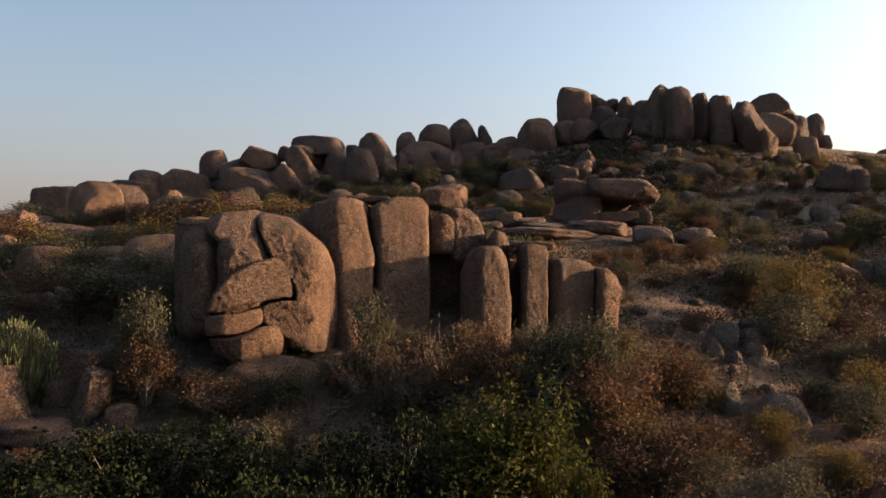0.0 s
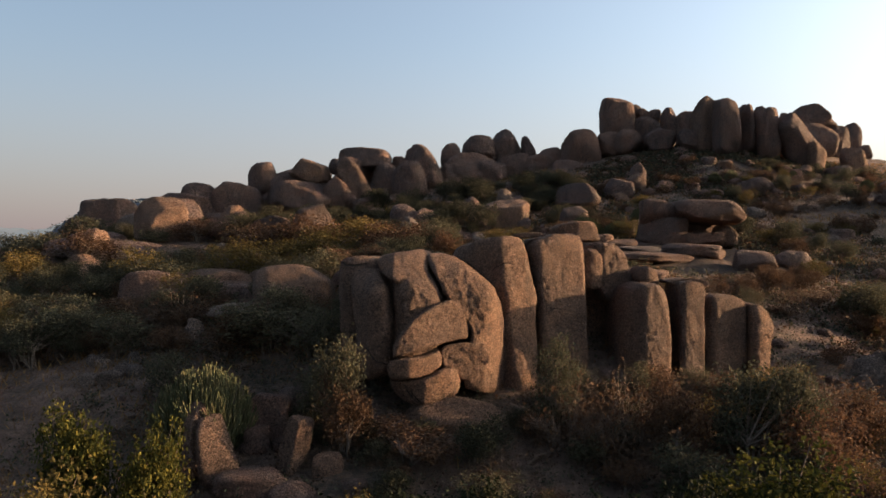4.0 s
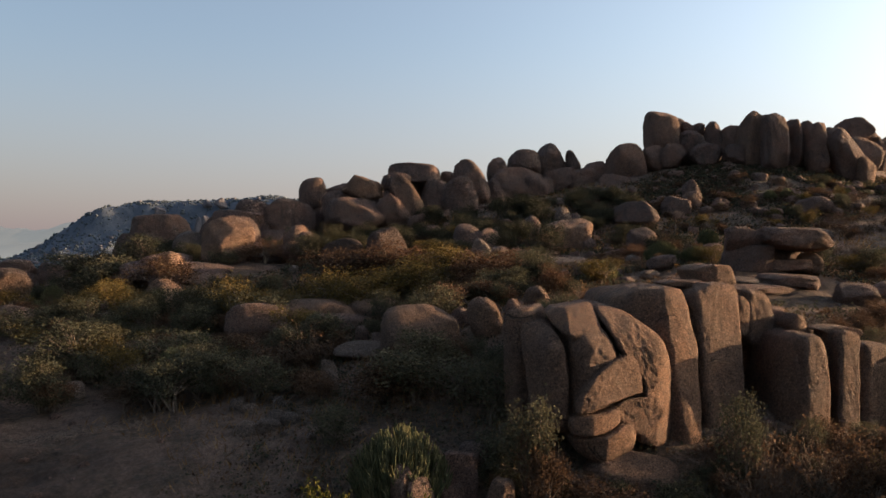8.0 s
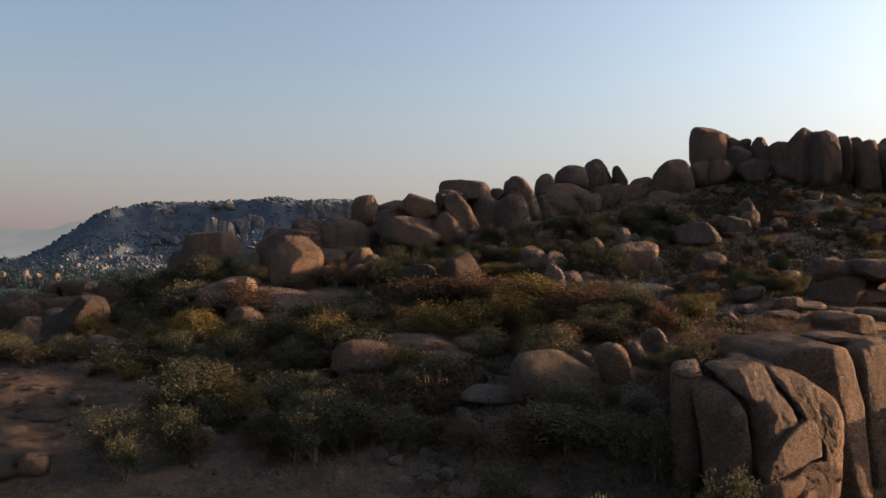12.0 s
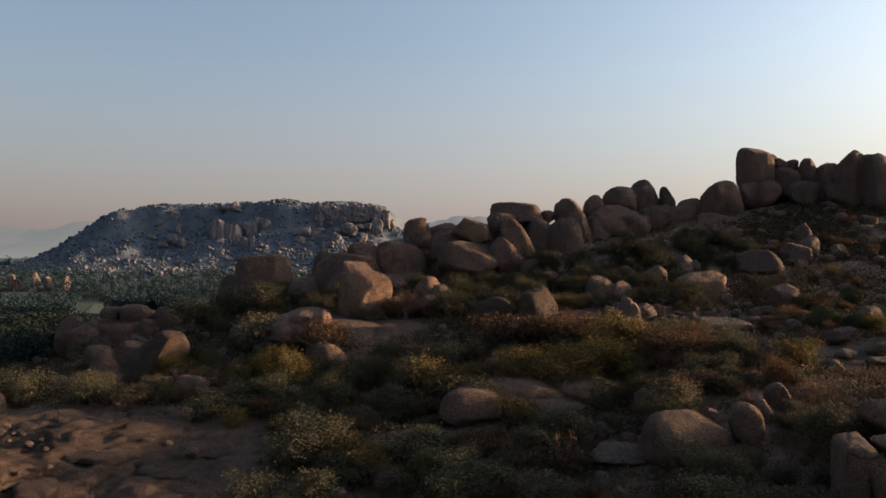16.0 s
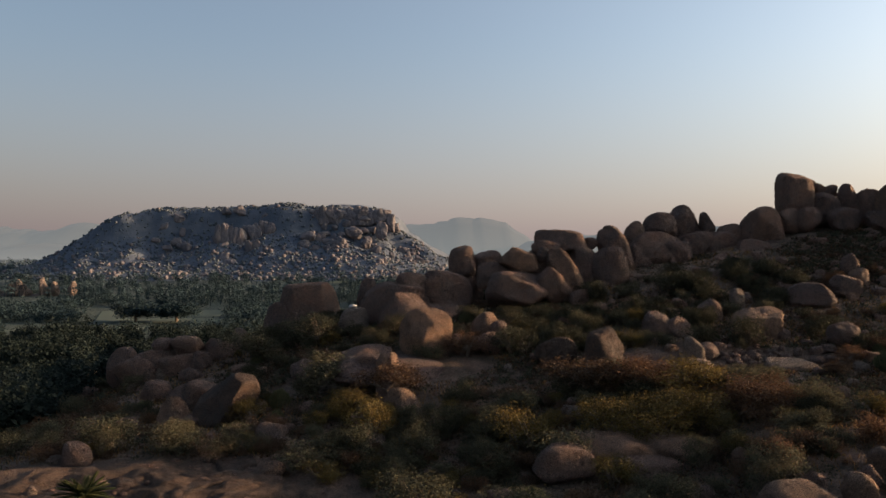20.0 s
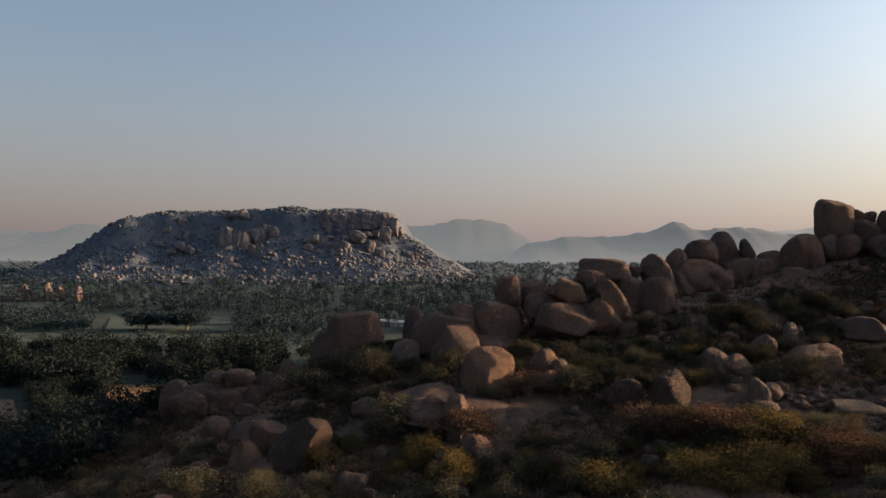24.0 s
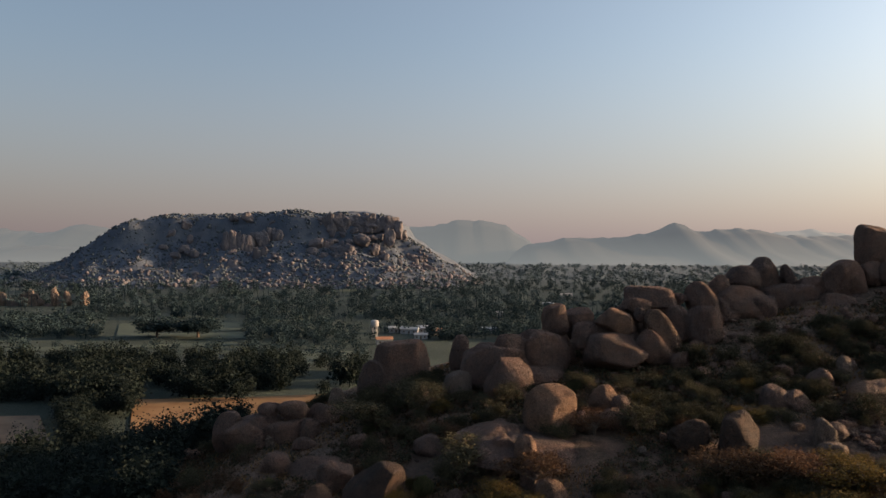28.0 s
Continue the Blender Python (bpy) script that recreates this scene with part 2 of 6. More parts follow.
# ---- shared shapes ----
def lattice(ix, iy, iz, seed):
    """One pseudo-random number between -1 and 1 for each whole-numbered corner."""
    with np.errstate(over="ignore"):
        h = (ix.astype(np.uint32) * np.uint32(374761393) + iy.astype(np.uint32) * np.uint32(668265263)
             + iz.astype(np.uint32) * np.uint32(2246822519) + np.uint32((seed * 3266489917 + 97) % 4294967296))
        h = (h ^ (h >> np.uint32(13))) * np.uint32(1274126177)
        h = h ^ (h >> np.uint32(16))
    return h.astype(np.float64) / 2147483648.0 - 1.0


def rough(p, freq, seed=0, octaves=3):
    """Smooth noise of about -1 to 1 at the points p (n x 3)."""
    out, amp = np.zeros(len(p)), 1.0
    for o in range(octaves):
        q = p * freq * 2 ** o + 1000.0 + 17.3 * o
        i = np.floor(q).astype(np.int64)
        f = q - i
        f = f * f * (3 - 2 * f)
        for dx in (0, 1):
            for dy in (0, 1):
                for dz in (0, 1):
                    w = (f[:, 0] if dx else 1 - f[:, 0]) * (f[:, 1] if dy else 1 - f[:, 1]) * (f[:, 2] if dz else 1 - f[:, 2])
                    out += amp * w * lattice(i[:, 0] + dx, i[:, 1] + dy, i[:, 2] + dz, seed + o)
        amp *= 0.5
    return out


def mesh_of(name, verts, faces, material, smooth=True):
    me = bpy.data.meshes.new(name)
    me.from_pydata([tuple(v) for v in np.asarray(verts, float).tolist()], [], faces if isinstance(faces, list) else faces.tolist())
    me.materials.append(material)
    if smooth:
        me.shade_smooth()
    return me


def part(name, me, parent, label=""):
    ob = new(name, me)
    ob.parent = parent
    return tagged(ob, label)


BALLS = {}


def ball(level):
    if level not in BALLS:
        bm = bmesh.new()
        bmesh.ops.create_icosphere(bm, subdivisions=level, radius=1.0)
        BALLS[level] = (np.array([v.co[:] for v in bm.verts]), np.array([[v.index for v in f.verts] for f in bm.faces]))
        BALLS[level] = (BALLS[level][0] / np.linalg.norm(BALLS[level][0], axis=1)[:, None], BALLS[level][1])
        bm.free()
    return BALLS[level]


def boulder_points(w, d, h, square, taper, lean, roll, seed, level, chips=9, cuts=()):
    """A weathered boulder: a squarish ball with a few flat breaks, tapered and leaning, with a rough skin."""
    rs = np.random.RandomState(seed)
    u, faces = ball(level)
    p = u / ((np.abs(u) ** square).sum(1) ** (1 / square))[:, None]
    for k in range(chips):
        n = rs.normal(size=3)
        n /= np.linalg.norm(n)
        off = (p @ n).max() * rs.uniform(0.66, 0.9)
        p -= n * (0.055 * np.logaddexp(0, (p @ n - off) / 0.055) * 0.9)[:, None]
    for turn_, rise, keep_ in cuts:   # clean breaks: turned east from facing south, tipped up, share kept
        n = np.array([math.sin(radians(turn_)) * math.cos(radians(rise)), -math.cos(radians(turn_)) * math.cos(radians(rise)), math.sin(radians(rise))])
        p -= n * (0.04 * np.logaddexp(0, (p @ n - (p @ n).max() * keep_) / 0.04) * 0.93)[:, None]
    up = (p[:, 2] + 1) / 2
    p[:, 0] *= 1 - taper * up
    p[:, 1] *= 1 - taper * up
    p[:, 0] += lean * p[:, 2]
    p *= 1 + 0.08 * rough(u, 1.1, seed, 2)[:, None] + 0.03 * rough(u, 3.0, seed + 5, 4)[:, None] + 0.012 * rough(u, 9.0, seed + 9, 2)[:, None]
    p *= 2 / (p.max(0) - p.min(0))
    p -= (p.max(0) + p.min(0)) / 2
    p *= np.array([w, d, h]) / 2
    r = radians(-roll)
    x, z = p[:, 0] * math.cos(r) + p[:, 2] * math.sin(r), p[:, 2] * math.cos(r) - p[:, 0] * math.sin(r)
    p[:, 0], p[:, 2] = x, z
    return p, faces


# ---- ground ----
# heights of the swells that make up the hill, row by row away from the path
MOUND_STEP, MOUND_WIDTH, KNOLL_WIDTH = (32.5, 30.0), 27.0, 10.0
# the near rows' unseen east end is raised to shade the foreground
MOUNDS = [
    [3.1, 1.2, 3.7, 4.5, 3.9, 11.0, -0.5, 3.2, 2.5],
    [0.3, 2.0, 2.6, 1.5, -1.9, -4.8, 5.7, 15.7, 15.7],
    [-1.9, 8.2, 8.2, -2.4, 17.3, -5.0, 12.6, -8.8, -1.1],
    [5.6, -2.2, 2.8, 4.2, 3.0, 6.5, 9.5, -6.2, 21.0],
    [-0.0, 2.2, 7.4, 7.8, 4.1, 4.8, 5.9, 5.0, 33.5],
    [-0.5, 4.6, 6.6, 4.8, 11.4, 13.3, 9.3, 9.5, -16.5],
    [0.3, -3.3, 2.1, 9.1, 4.1, 14.4, 7.1, 18.9, -0.2],
    [-0.4, -1.2, 0.2, -0.3, -2.5, 3.1, -1.7, 8.5, 11.1],
]
KNOLLS = [  # smaller swells: x, y, height
    (-38, 87, 0.7), (59, 120, -1.0), (-44, 110, -0.6), (-85, 104, 0.7), (-69, 90, -0.6), (-1, 82, -0.6),
    (15, 66, 0.5), (42, 75, -0.8), (10, 121, -0.6), (38, 121, 0.7), (60, 60, 0.9), (15, 37, -0.4),
    (20, 18, 0.8), (1, 107, 0.4), (59, 120, -0.5), (-80, 103, 0.4), (-93, 103, -0.6), (-4, 70, -0.4),
    (-11, 47, 0.4), (-21, 60, -0.4), (10, 121, -0.3), (-4, 121, 0.3), (36, 100, 0.4), (6, 55, 0.3),
    (-47, 57, -0.3), (-61, 52, 0.4), (34, 62, -0.3), (-85, 104, 0.3), (-68, 95, -0.3), (-41, 88, 0.3),
    # first three: unseen rises, added out of view to block the low sun
    (38, 11, 9.0), (53, 8, 8.0), (46, -8, 8.0), (-6, 26, -0.9),
]


def lowland(y):
    return 19 - 7 / (1 + np.exp(-(y - 330) / 35)) + 14 / (1 + np.exp(-(y - 850) / 60))


def ground(x, y):
    """The height of the ground without its fine roughness."""
    x, y = np.asarray(x, float), np.asarray(y, float)
    z = lowland(y)
    for j, row in enumerate(MOUNDS):
        for i, h in enumerate(row):
            z = z + h * np.exp(-((x + 130 - MOUND_STEP[0] * i) ** 2 + (y + 15 - MOUND_STEP[1] * j) ** 2) / (2 * MOUND_WIDTH ** 2))
    for kx, ky, h in KNOLLS:
        z = z + h * np.exp(-((x - kx) ** 2 + (y - ky) ** 2) / (2 * KNOLL_WIDTH ** 2))
    return z


def spread(*stretches):
    """Grid lines with a spacing of their own on each stretch (start, end, spacing)."""
    out = []
    for a0, b0, s0 in stretches:
        out.extend(np.arange(a0, b0, s0))
    return np.array(out + [stretches[-1][1]])


def bare(x, y):
    """Where the granite lies open: the sheet below the hill and the ledges above the outcrop."""
    m = np.exp(-(((x + 62) / 17) ** 4 + ((y - 50) / 12) ** 4))
    m = np.maximum(m, np.exp(-(((x + 37) / 8) ** 2 + ((y - 33) / 5) ** 2)))
    m = np.maximum(m, np.exp(-(((x - 10) / 10) ** 2 + ((y - 61) / 7) ** 2)))
    m = np.maximum(m, np.exp(-(((x + 8) / 16) ** 2 + ((y - 82) / 5) ** 2)) * 0.8)
    return np.maximum(m, np.exp(-(((x + 46) / 12) ** 2 + ((y - 84) / 6) ** 2)))


gx = spread((-5000, -1000, 400), (-1000, -300, 70), (-300, -120, 6), (-120, -90, 0.7), (-90, -26, 0.36), (-26, 90, 0.7), (90, 200, 5), (200, 1000, 80), (1000, 5000, 400))
gy = spread((-1500, -60, 120), (-60, 8, 4), (8, 28, 0.7), (28, 66, 0.36), (66, 140, 0.7), (140, 260, 4), (260, 1400, 30), (1400, 5000, 300))
X, Y = np.meshgrid(gx, gy)
flat = np.stack([X.ravel(), Y.ravel(), np.zeros(X.size)], 1)
near = np.exp(-((X.ravel() / 160) ** 6 + ((Y.ravel() - 70) / 110) ** 6))
Z = ground(X.ravel(), Y.ravel()) + near * (0.45 * rough(flat, 0.09, 3, 3) + 0.16 * rough(flat, 0.6, 8, 3))
sheet = np.clip(bare(X.ravel(), Y.ravel()), 0, 1)
flat[:, 2] = Z + sheet * (0.24 * np.round(2.2 * rough(flat, 0.16, 21, 3)) + 0.12 * np.round(2.4 * rough(flat, 0.45, 22, 2)) + 0.10 * np.abs(rough(flat * (1, 1.6, 1), 0.5, 23, 3)) + 0.05 * rough(flat, 1.4, 24, 2))
nx, ny = len(gx), len(gy)
idx = np.arange(nx * ny).reshape(ny, nx)
quads = np.stack([idx[:-1, :-1], idx[:-1, 1:], idx[1:, 1:], idx[1:, :-1]], -1).reshape(-1, 4)
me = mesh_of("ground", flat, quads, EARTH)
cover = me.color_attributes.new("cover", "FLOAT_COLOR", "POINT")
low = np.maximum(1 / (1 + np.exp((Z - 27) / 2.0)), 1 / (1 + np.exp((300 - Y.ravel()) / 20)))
# share of painted haze, growing with distance over the plain
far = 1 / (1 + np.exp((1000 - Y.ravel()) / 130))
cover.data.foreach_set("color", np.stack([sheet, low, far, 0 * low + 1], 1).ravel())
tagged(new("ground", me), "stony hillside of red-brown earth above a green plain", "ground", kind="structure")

# ---- boulders ----
FEET = []   # x, y and half width of each boulder, so that no shrub grows inside one
LABELS = {
    "a": "weathered grey-brown granite boulder with dark streaks",
    "b": "orange-brown granite boulder catching the low sun",
    "c": "pale grey granite boulder lying on stony ground",
    "d": "rounded granite boulder with a black stain",
}
count = [0]


def boulder(x, y, z, w, h, rock="a", square=2.6, taper=0.1, lean=0.0, roll=0.0, deep=0.85, group="hillside boulders", rests=False, chips=10, cuts=()):
    """A boulder whose middle is at x, y, z. Unless it rests on others, its foot reaches into the ground."""
    count[0] += 1
    if not rests:
        foot = float(ground(x, y)) - 0.12 * h - 0.2
        if z - h / 2 > foot:
            top = z + h / 2
            z, h = (top + foot) / 2, top - foot
    size = max(w, h)
    level = 5 if size > (3 if y < 90 else 5.5) and y < 200 else 4 if size > 1.1 else 3
    p, f = boulder_points(w, max(w, h * 0.7) * deep, h, square, taper, lean, roll, count[0] * 7 + 1, level, chips, cuts)
    ob = new("boulder", mesh_of("boulder", p, f, ROCK[rock]))
    ob.location = (x, y, z)
    FEET.append((x, y, w * 0.5))
    return tagged(ob, LABELS[rock], "boulder", group)


def smooth_outline(pts, n=110):
    """A closed outline through slightly rounded corners, n points, evenly spaced."""
    p = np.array(pts, float)
    for k in range(2):
        q = np.roll(p, -1, 0)
        p = np.stack([p * 0.86 + q * 0.14, p * 0.14 + q * 0.86], 1).reshape(-1, 2)
    s = np.concatenate([[0], np.cumsum(np.linalg.norm(np.roll(p, -1, 0) - p, axis=1))])
    c = np.vstack([p, p[:1]])
    t = np.linspace(0, s[-1], n, endpoint=False)
    return np.stack([np.interp(t, s, c[:, 0]), np.interp(t, s, c[:, 1])], 1)


def head_front(x, z):
    """How far back the face of the great rounded head lies: it faces the sun, and leans away towards its top and its western side."""
    return 32.5 + 0.3 * (x + 7) + 2.4 * (np.maximum(0, z - 39.6) / 2.5) ** 2 + 0.9 * np.maximum(0, -10.0 - x)


def block(outline, y0, thick, edge=0.3, crest=None, tilt=(0.0, 0.0), dome=False, skew=0.0, hub=None, rock="b"):
    """One split block of the outcrop: its outline in x and z, the place of its face, its thickness and the wear of its edges.
    A crest (x, lean, slope to the west, slope to the east) folds the face into a shaded and a sunlit side."""
    count[0] += 1
    o = smooth_outline(outline, 190)
    c = np.array(hub) if hub else (o.max(0) + o.min(0)) / 2
    r = o - c
    half = max(0.3, min(np.ptp(o[:, 0]), np.ptp(o[:, 1])) / 2)
    rb = min(0.5, edge / half)

    def face(x, z):
        y = y0 + tilt[0] * (x - c[0]) + tilt[1] * (z - c[1]) + 0 * x
        if dome:
            y = y + head_front(x, z)
        if crest:
            d = x - crest[0] - crest[1] * (z - c[1])
            soft = np.sqrt(d * d + 0.03)
            y = y + crest[2] * (soft - d) / 2 + crest[3] * (soft + d) / 2
        return y

    rings = []
    for k in np.linspace(0.03, 1 - rb, 26):
        q = c + r * k
        rings.append(np.stack([q[:, 0], face(q[:, 0], q[:, 1]), q[:, 1]], 1))
    for a_ in np.linspace(0.15, 1.57, 8):
        q = c + r * (1 - rb + rb * math.sin(a_))
        rings.append(np.stack([q[:, 0], face(q[:, 0], q[:, 1]) + edge * (1 - math.cos(a_)), q[:, 1]], 1))
    rim = rings[-1]
    for v in np.linspace(0, 1, 16)[1:]:
        rings.append(rim + np.array([skew * thick * v, thick * v, 0]))
    for k in (0.9, 0.5, 0.1):
        q = c + r * k
        rings.append(np.stack([q[:, 0] + skew * thick, rim[:, 1] + thick + 0.2, q[:, 1]], 1))
    n, m = len(o), len(rings)
    p = np.vstack(rings)
    i = np.arange(n)
    f = np.vstack([np.stack([k * n + i, k * n + (i + 1) % n, (k + 1) * n + (i + 1) % n, (k + 1) * n + i], 1) for k in range(m - 1)]).tolist()
    f += [tuple(range(n - 1, -1, -1)), tuple(range((m - 1) * n, m * n))]
    me = mesh_of("granite_block", p, f, ROCK[rock])
    nor = np.zeros(len(p) * 3)
    me.vertex_normals.foreach_get("vector", nor)
    nor = nor.reshape(-1, 3)
    q = p + count[0] * 5.7
    chips = rough(q * (1, 1, 0.7), 1.1, 19, 3)
    skin = 0.05 * rough(q, 0.45, 7, 2) + 0.034 * rough(q, 1.7, 11, 3) + 0.026 * rough(q, 5.0, 13, 2) + 0.06 * np.minimum(0, chips + 0.1)
    mid = np.array([c[0], float(p[:, 1].mean()), c[1]])
    me.vertices.foreach_set("co", (p + nor * (skin * min(1.0, half))[:, None] - mid).ravel())
    me.update()
    me.shade_smooth()
    ob = new("granite_block", me)
    ob.location = mid
    FEET.append((mid[0], mid[1], max(thick, np.ptp(o[:, 0])) * 0.5))
    return tagged(ob, "tall orange-brown granite block split from an outcrop", "rock", "split granite outcrop")


# the ridge
boulder(-61.01, 117.0, 45.85, 9.6, 9.35, "a", 4.4, 0.15, roll=4, group="ridge boulders", chips=6, cuts=((12, 0, 0.6), (-50, 0, 0.7)))
boulder(-64.44, 115.5, 44.08, 6.22, 6.57, "a", 3.0, 0.1, roll=-8, group="ridge boulders")
boulder(-41.37, 88.0, 45.92, 6.43, 5.55, "b", 2.6, 0.1, roll=-8, group="ridge boulders", chips=5, cuts=((-40, 0, 0.66), (36, 6, 0.68), (20, 60, 0.8)))
boulder(-37.69, 87.0, 44.93, 1.34, 1.47, "a", 2.8, 0.1, group="ridge boulders")
boulder(-45.24, 80.0, 43.32, 2.22, 2.22, "b", 3.0, 0.0, group="ridge boulders")
boulder(-46.66, 110.0, 47.97, 10.15, 5.92, "a", 3.2, 0.35, group="ridge boulders")
boulder(-40.05, 114.0, 50.89, 6.13, 3.51, "a", 3.2, 0.3, group="ridge boulders", rests=True)
boulder(-38.89, 112.0, 49.45, 8.44, 6.2, "a", 3.5, 0.05, roll=-8, group="ridge boulders")
boulder(-40.16, 109.0, 46.12, 10.06, 3.35, "a", 3.2, 0.2, group="ridge boulders")
boulder(-36.34, 117.0, 53.78, 4.5, 5.4, "a", 3.0, 0.35, group="ridge boulders", rests=True)
boulder(-35.53, 117.0, 49.64, 5.4, 6.3, "a", 3.2, 0.2, group="ridge boulders")
boulder(-32.53, 119.0, 52.98, 5.67, 5.49, "a", 3.4, 0.1, group="ridge boulders", rests=True)
boulder(-27.87, 112.0, 54.11, 6.37, 3.96, "b", 3.0, 0.15, roll=-5, group="ridge boulders", rests=True)
boulder(-28.04, 110.0, 49.67, 10.32, 6.09, "a", 3.0, 0.15, group="ridge boulders")
boulder(-31.21, 113.0, 51.73, 6.08, 4.34, "a", 3.2, 0.1, group="ridge boulders", rests=True)
boulder(-21.17, 111.0, 52.51, 3.93, 7.68, "b", 3.4, 0.1, roll=26, group="ridge boulders", rests=True)
boulder(-22.97, 109.0, 50.49, 4.19, 5.53, "a", 3.1, 0.1, roll=30, group="ridge boulders")
boulder(-19.41, 108.0, 48.38, 3.16, 3.32, "a", 2.9, 0.1, group="ridge boulders")
boulder(-24.08, 112.0, 55.06, 2.07, 2.41, "a", 3.0, 0.1, roll=20, group="ridge boulders", rests=True)
boulder(-20.49, 121.0, 57.08, 8.93, 4.09, "a", 3.6, 0.12, roll=-2, group="ridge boulders", rests=True)
boulder(-22.47, 119.0, 55.91, 5.49, 2.74, "a", 3.2, 0.1, roll=-8, group="ridge boulders", rests=True)
boulder(-19.78, 123.0, 53.56, 7.19, 4.73, "a", 3.2, 0.1, group="ridge boulders")
boulder(-23.75, 122.0, 54.07, 4.69, 4.13, "a", 3.2, 0.1, group="ridge boulders")
boulder(-17.03, 118.0, 52.57, 5.62, 7.62, "a", 3.0, 0.2, roll=5, group="ridge boulders")
boulder(-13.13, 116.0, 52.84, 5.89, 6.96, "a", 3.0, 0.15, roll=8, group="ridge boulders")
boulder(-11.0, 122.0, 55.95, 5.06, 8.25, "a", 3.4, 0.15, roll=32, group="ridge boulders", rests=True)
boulder(-14.94, 122.0, 56.79, 2.63, 2.25, "a", 3.0, 0.1, group="ridge boulders", rests=True)
boulder(-6.19, 127.0, 58.65, 3.9, 4.49, "a", 3.2, 0.2, group="ridge boulders", rests=True)
boulder(-6.56, 125.0, 55.1, 5.76, 4.8, "a", 3.2, 0.1, group="ridge boulders")
boulder(-1.56, 129.0, 60.02, 6.15, 4.96, "a", 3.2, 0.35, group="ridge boulders", rests=True)
boulder(-2.58, 127.0, 57.18, 10.15, 4.1, "a", 3.2, 0.2, roll=6, group="ridge boulders")
boulder(3.21, 132.0, 60.52, 5.68, 6.49, "a", 3.0, 0.25, roll=24, group="ridge boulders", rests=True)
boulder(7.33, 131.0, 60.42, 2.21, 4.63, "a", 3.1, 0.55, roll=18, group="ridge boulders", rests=True)
boulder(8.64, 129.0, 56.85, 6.15, 4.76, "a", 3.2, 0.15, group="ridge boulders")
boulder(11.86, 131.0, 59.31, 5.23, 2.62, "a", 3.1, 0.2, group="ridge boulders")
boulder(0.64, 125.0, 55.01, 5.76, 4.8, "a", 3.2, 0.1, group="ridge boulders")
boulder(4.38, 129.0, 56.65, 6.34, 5.35, "a", 3.2, 0.1, group="ridge boulders")
boulder(6.86, 123.0, 53.38, 5.67, 3.78, "a", 3.2, 0.1, group="ridge boulders")
boulder(16.27, 129.0, 60.62, 7.14, 5.95, "a", 3.2, 0.22, group="ridge boulders")
boulder(13.6, 126.0, 55.46, 6.59, 4.65, "a", 3.2, 0.15, group="ridge boulders")
boulder(17.21, 127.0, 56.12, 3.51, 2.93, "a", 3.0, 0.1, group="ridge boulders")
boulder(9.43, 122.0, 53.89, 3.38, 2.63, "a", 3.0, 0.1, group="ridge boulders")
boulder(21.56, 130.0, 61.52, 4.6, 3.8, "a", 3.0, 0.15, group="ridge boulders")
boulder(24.68, 129.0, 61.81, 4.96, 3.37, "a", 3.0, 0.15, group="ridge boulders")
boulder(23.48, 132.0, 66.0, 5.98, 7.91, "a", 4.4, 0.06, group="ridge boulders", rests=True, chips=2)
boulder(27.48, 134.0, 66.9, 2.27, 4.12, "a", 3.2, 0.1, group="ridge boulders", rests=True)
boulder(28.42, 133.0, 66.96, 2.45, 2.25, "a", 3.0, 0.1, group="ridge boulders", rests=True)
boulder(30.57, 133.0, 66.55, 2.66, 2.45, "a", 3.0, 0.1, group="ridge boulders", rests=True)
boulder(28.44, 131.0, 64.05, 5.64, 4.63, "a", 3.2, 0.2, group="ridge boulders")
boulder(32.57, 131.0, 65.36, 3.02, 5.03, "a", 3.4, 0.4, group="ridge boulders")
boulder(34.88, 129.0, 64.59, 4.56, 4.36, "a", 3.2, 0.2, group="ridge boulders")
boulder(29.78, 127.0, 61.58, 5.47, 3.71, "a", 3.2, 0.3, group="ridge boulders")
boulder(34.23, 124.0, 60.77, 4.77, 3.81, "a", 3.2, 0.3, group="ridge boulders")
boulder(36.33, 124.0, 63.34, 3.62, 9.72, "b", 3.0, 0.12, lean=0.03, roll=-2, group="ridge boulders")
boulder(38.5, 121.0, 63.14, 4.46, 8.56, "a", 3.8, 0.1, roll=3, group="ridge boulders")
boulder(42.84, 123.0, 62.63, 4.34, 8.11, "a", 3.6, 0.12, group="ridge boulders")
boulder(45.67, 121.0, 61.61, 4.27, 8.35, "a", 3.0, 0.25, roll=4, group="ridge boulders")
boulder(46.79, 126.0, 65.89, 2.9, 2.32, "a", 3.1, 0.2, group="ridge boulders")
boulder(49.66, 119.0, 59.88, 5.11, 9.49, "a", 3.0, 0.2, roll=24, group="ridge boulders")
boulder(51.62, 126.0, 63.96, 3.86, 4.25, "a", 3.2, 0.2, group="ridge boulders")
boulder(59.45, 135.0, 66.7, 5.79, 4.97, "a", 3.4, 0.3, lean=-0.15, roll=20, group="ridge boulders", rests=True)
boulder(62.24, 135.0, 65.67, 4.14, 3.1, "a", 3.2, 0.2, roll=10, group="ridge boulders", rests=True)
boulder(59.38, 133.0, 62.43, 7.54, 6.12, "a", 3.0, 0.15, group="ridge boulders")
boulder(64.62, 135.0, 62.56, 4.55, 5.38, "a", 3.4, 0.2, group="ridge boulders")
boulder(75.02, 150.0, 65.52, 4.37, 5.75, "a", 3.0, 0.1, group="ridge boulders")
boulder(58.99, 120.0, 56.55, 4.05, 5.33, "b", 3.0, 0.25, roll=10, group="ridge boulders")
boulder(51.51, 117.0, 57.75, 3.05, 4.12, "b", 3.2, 0.1, group="ridge boulders")
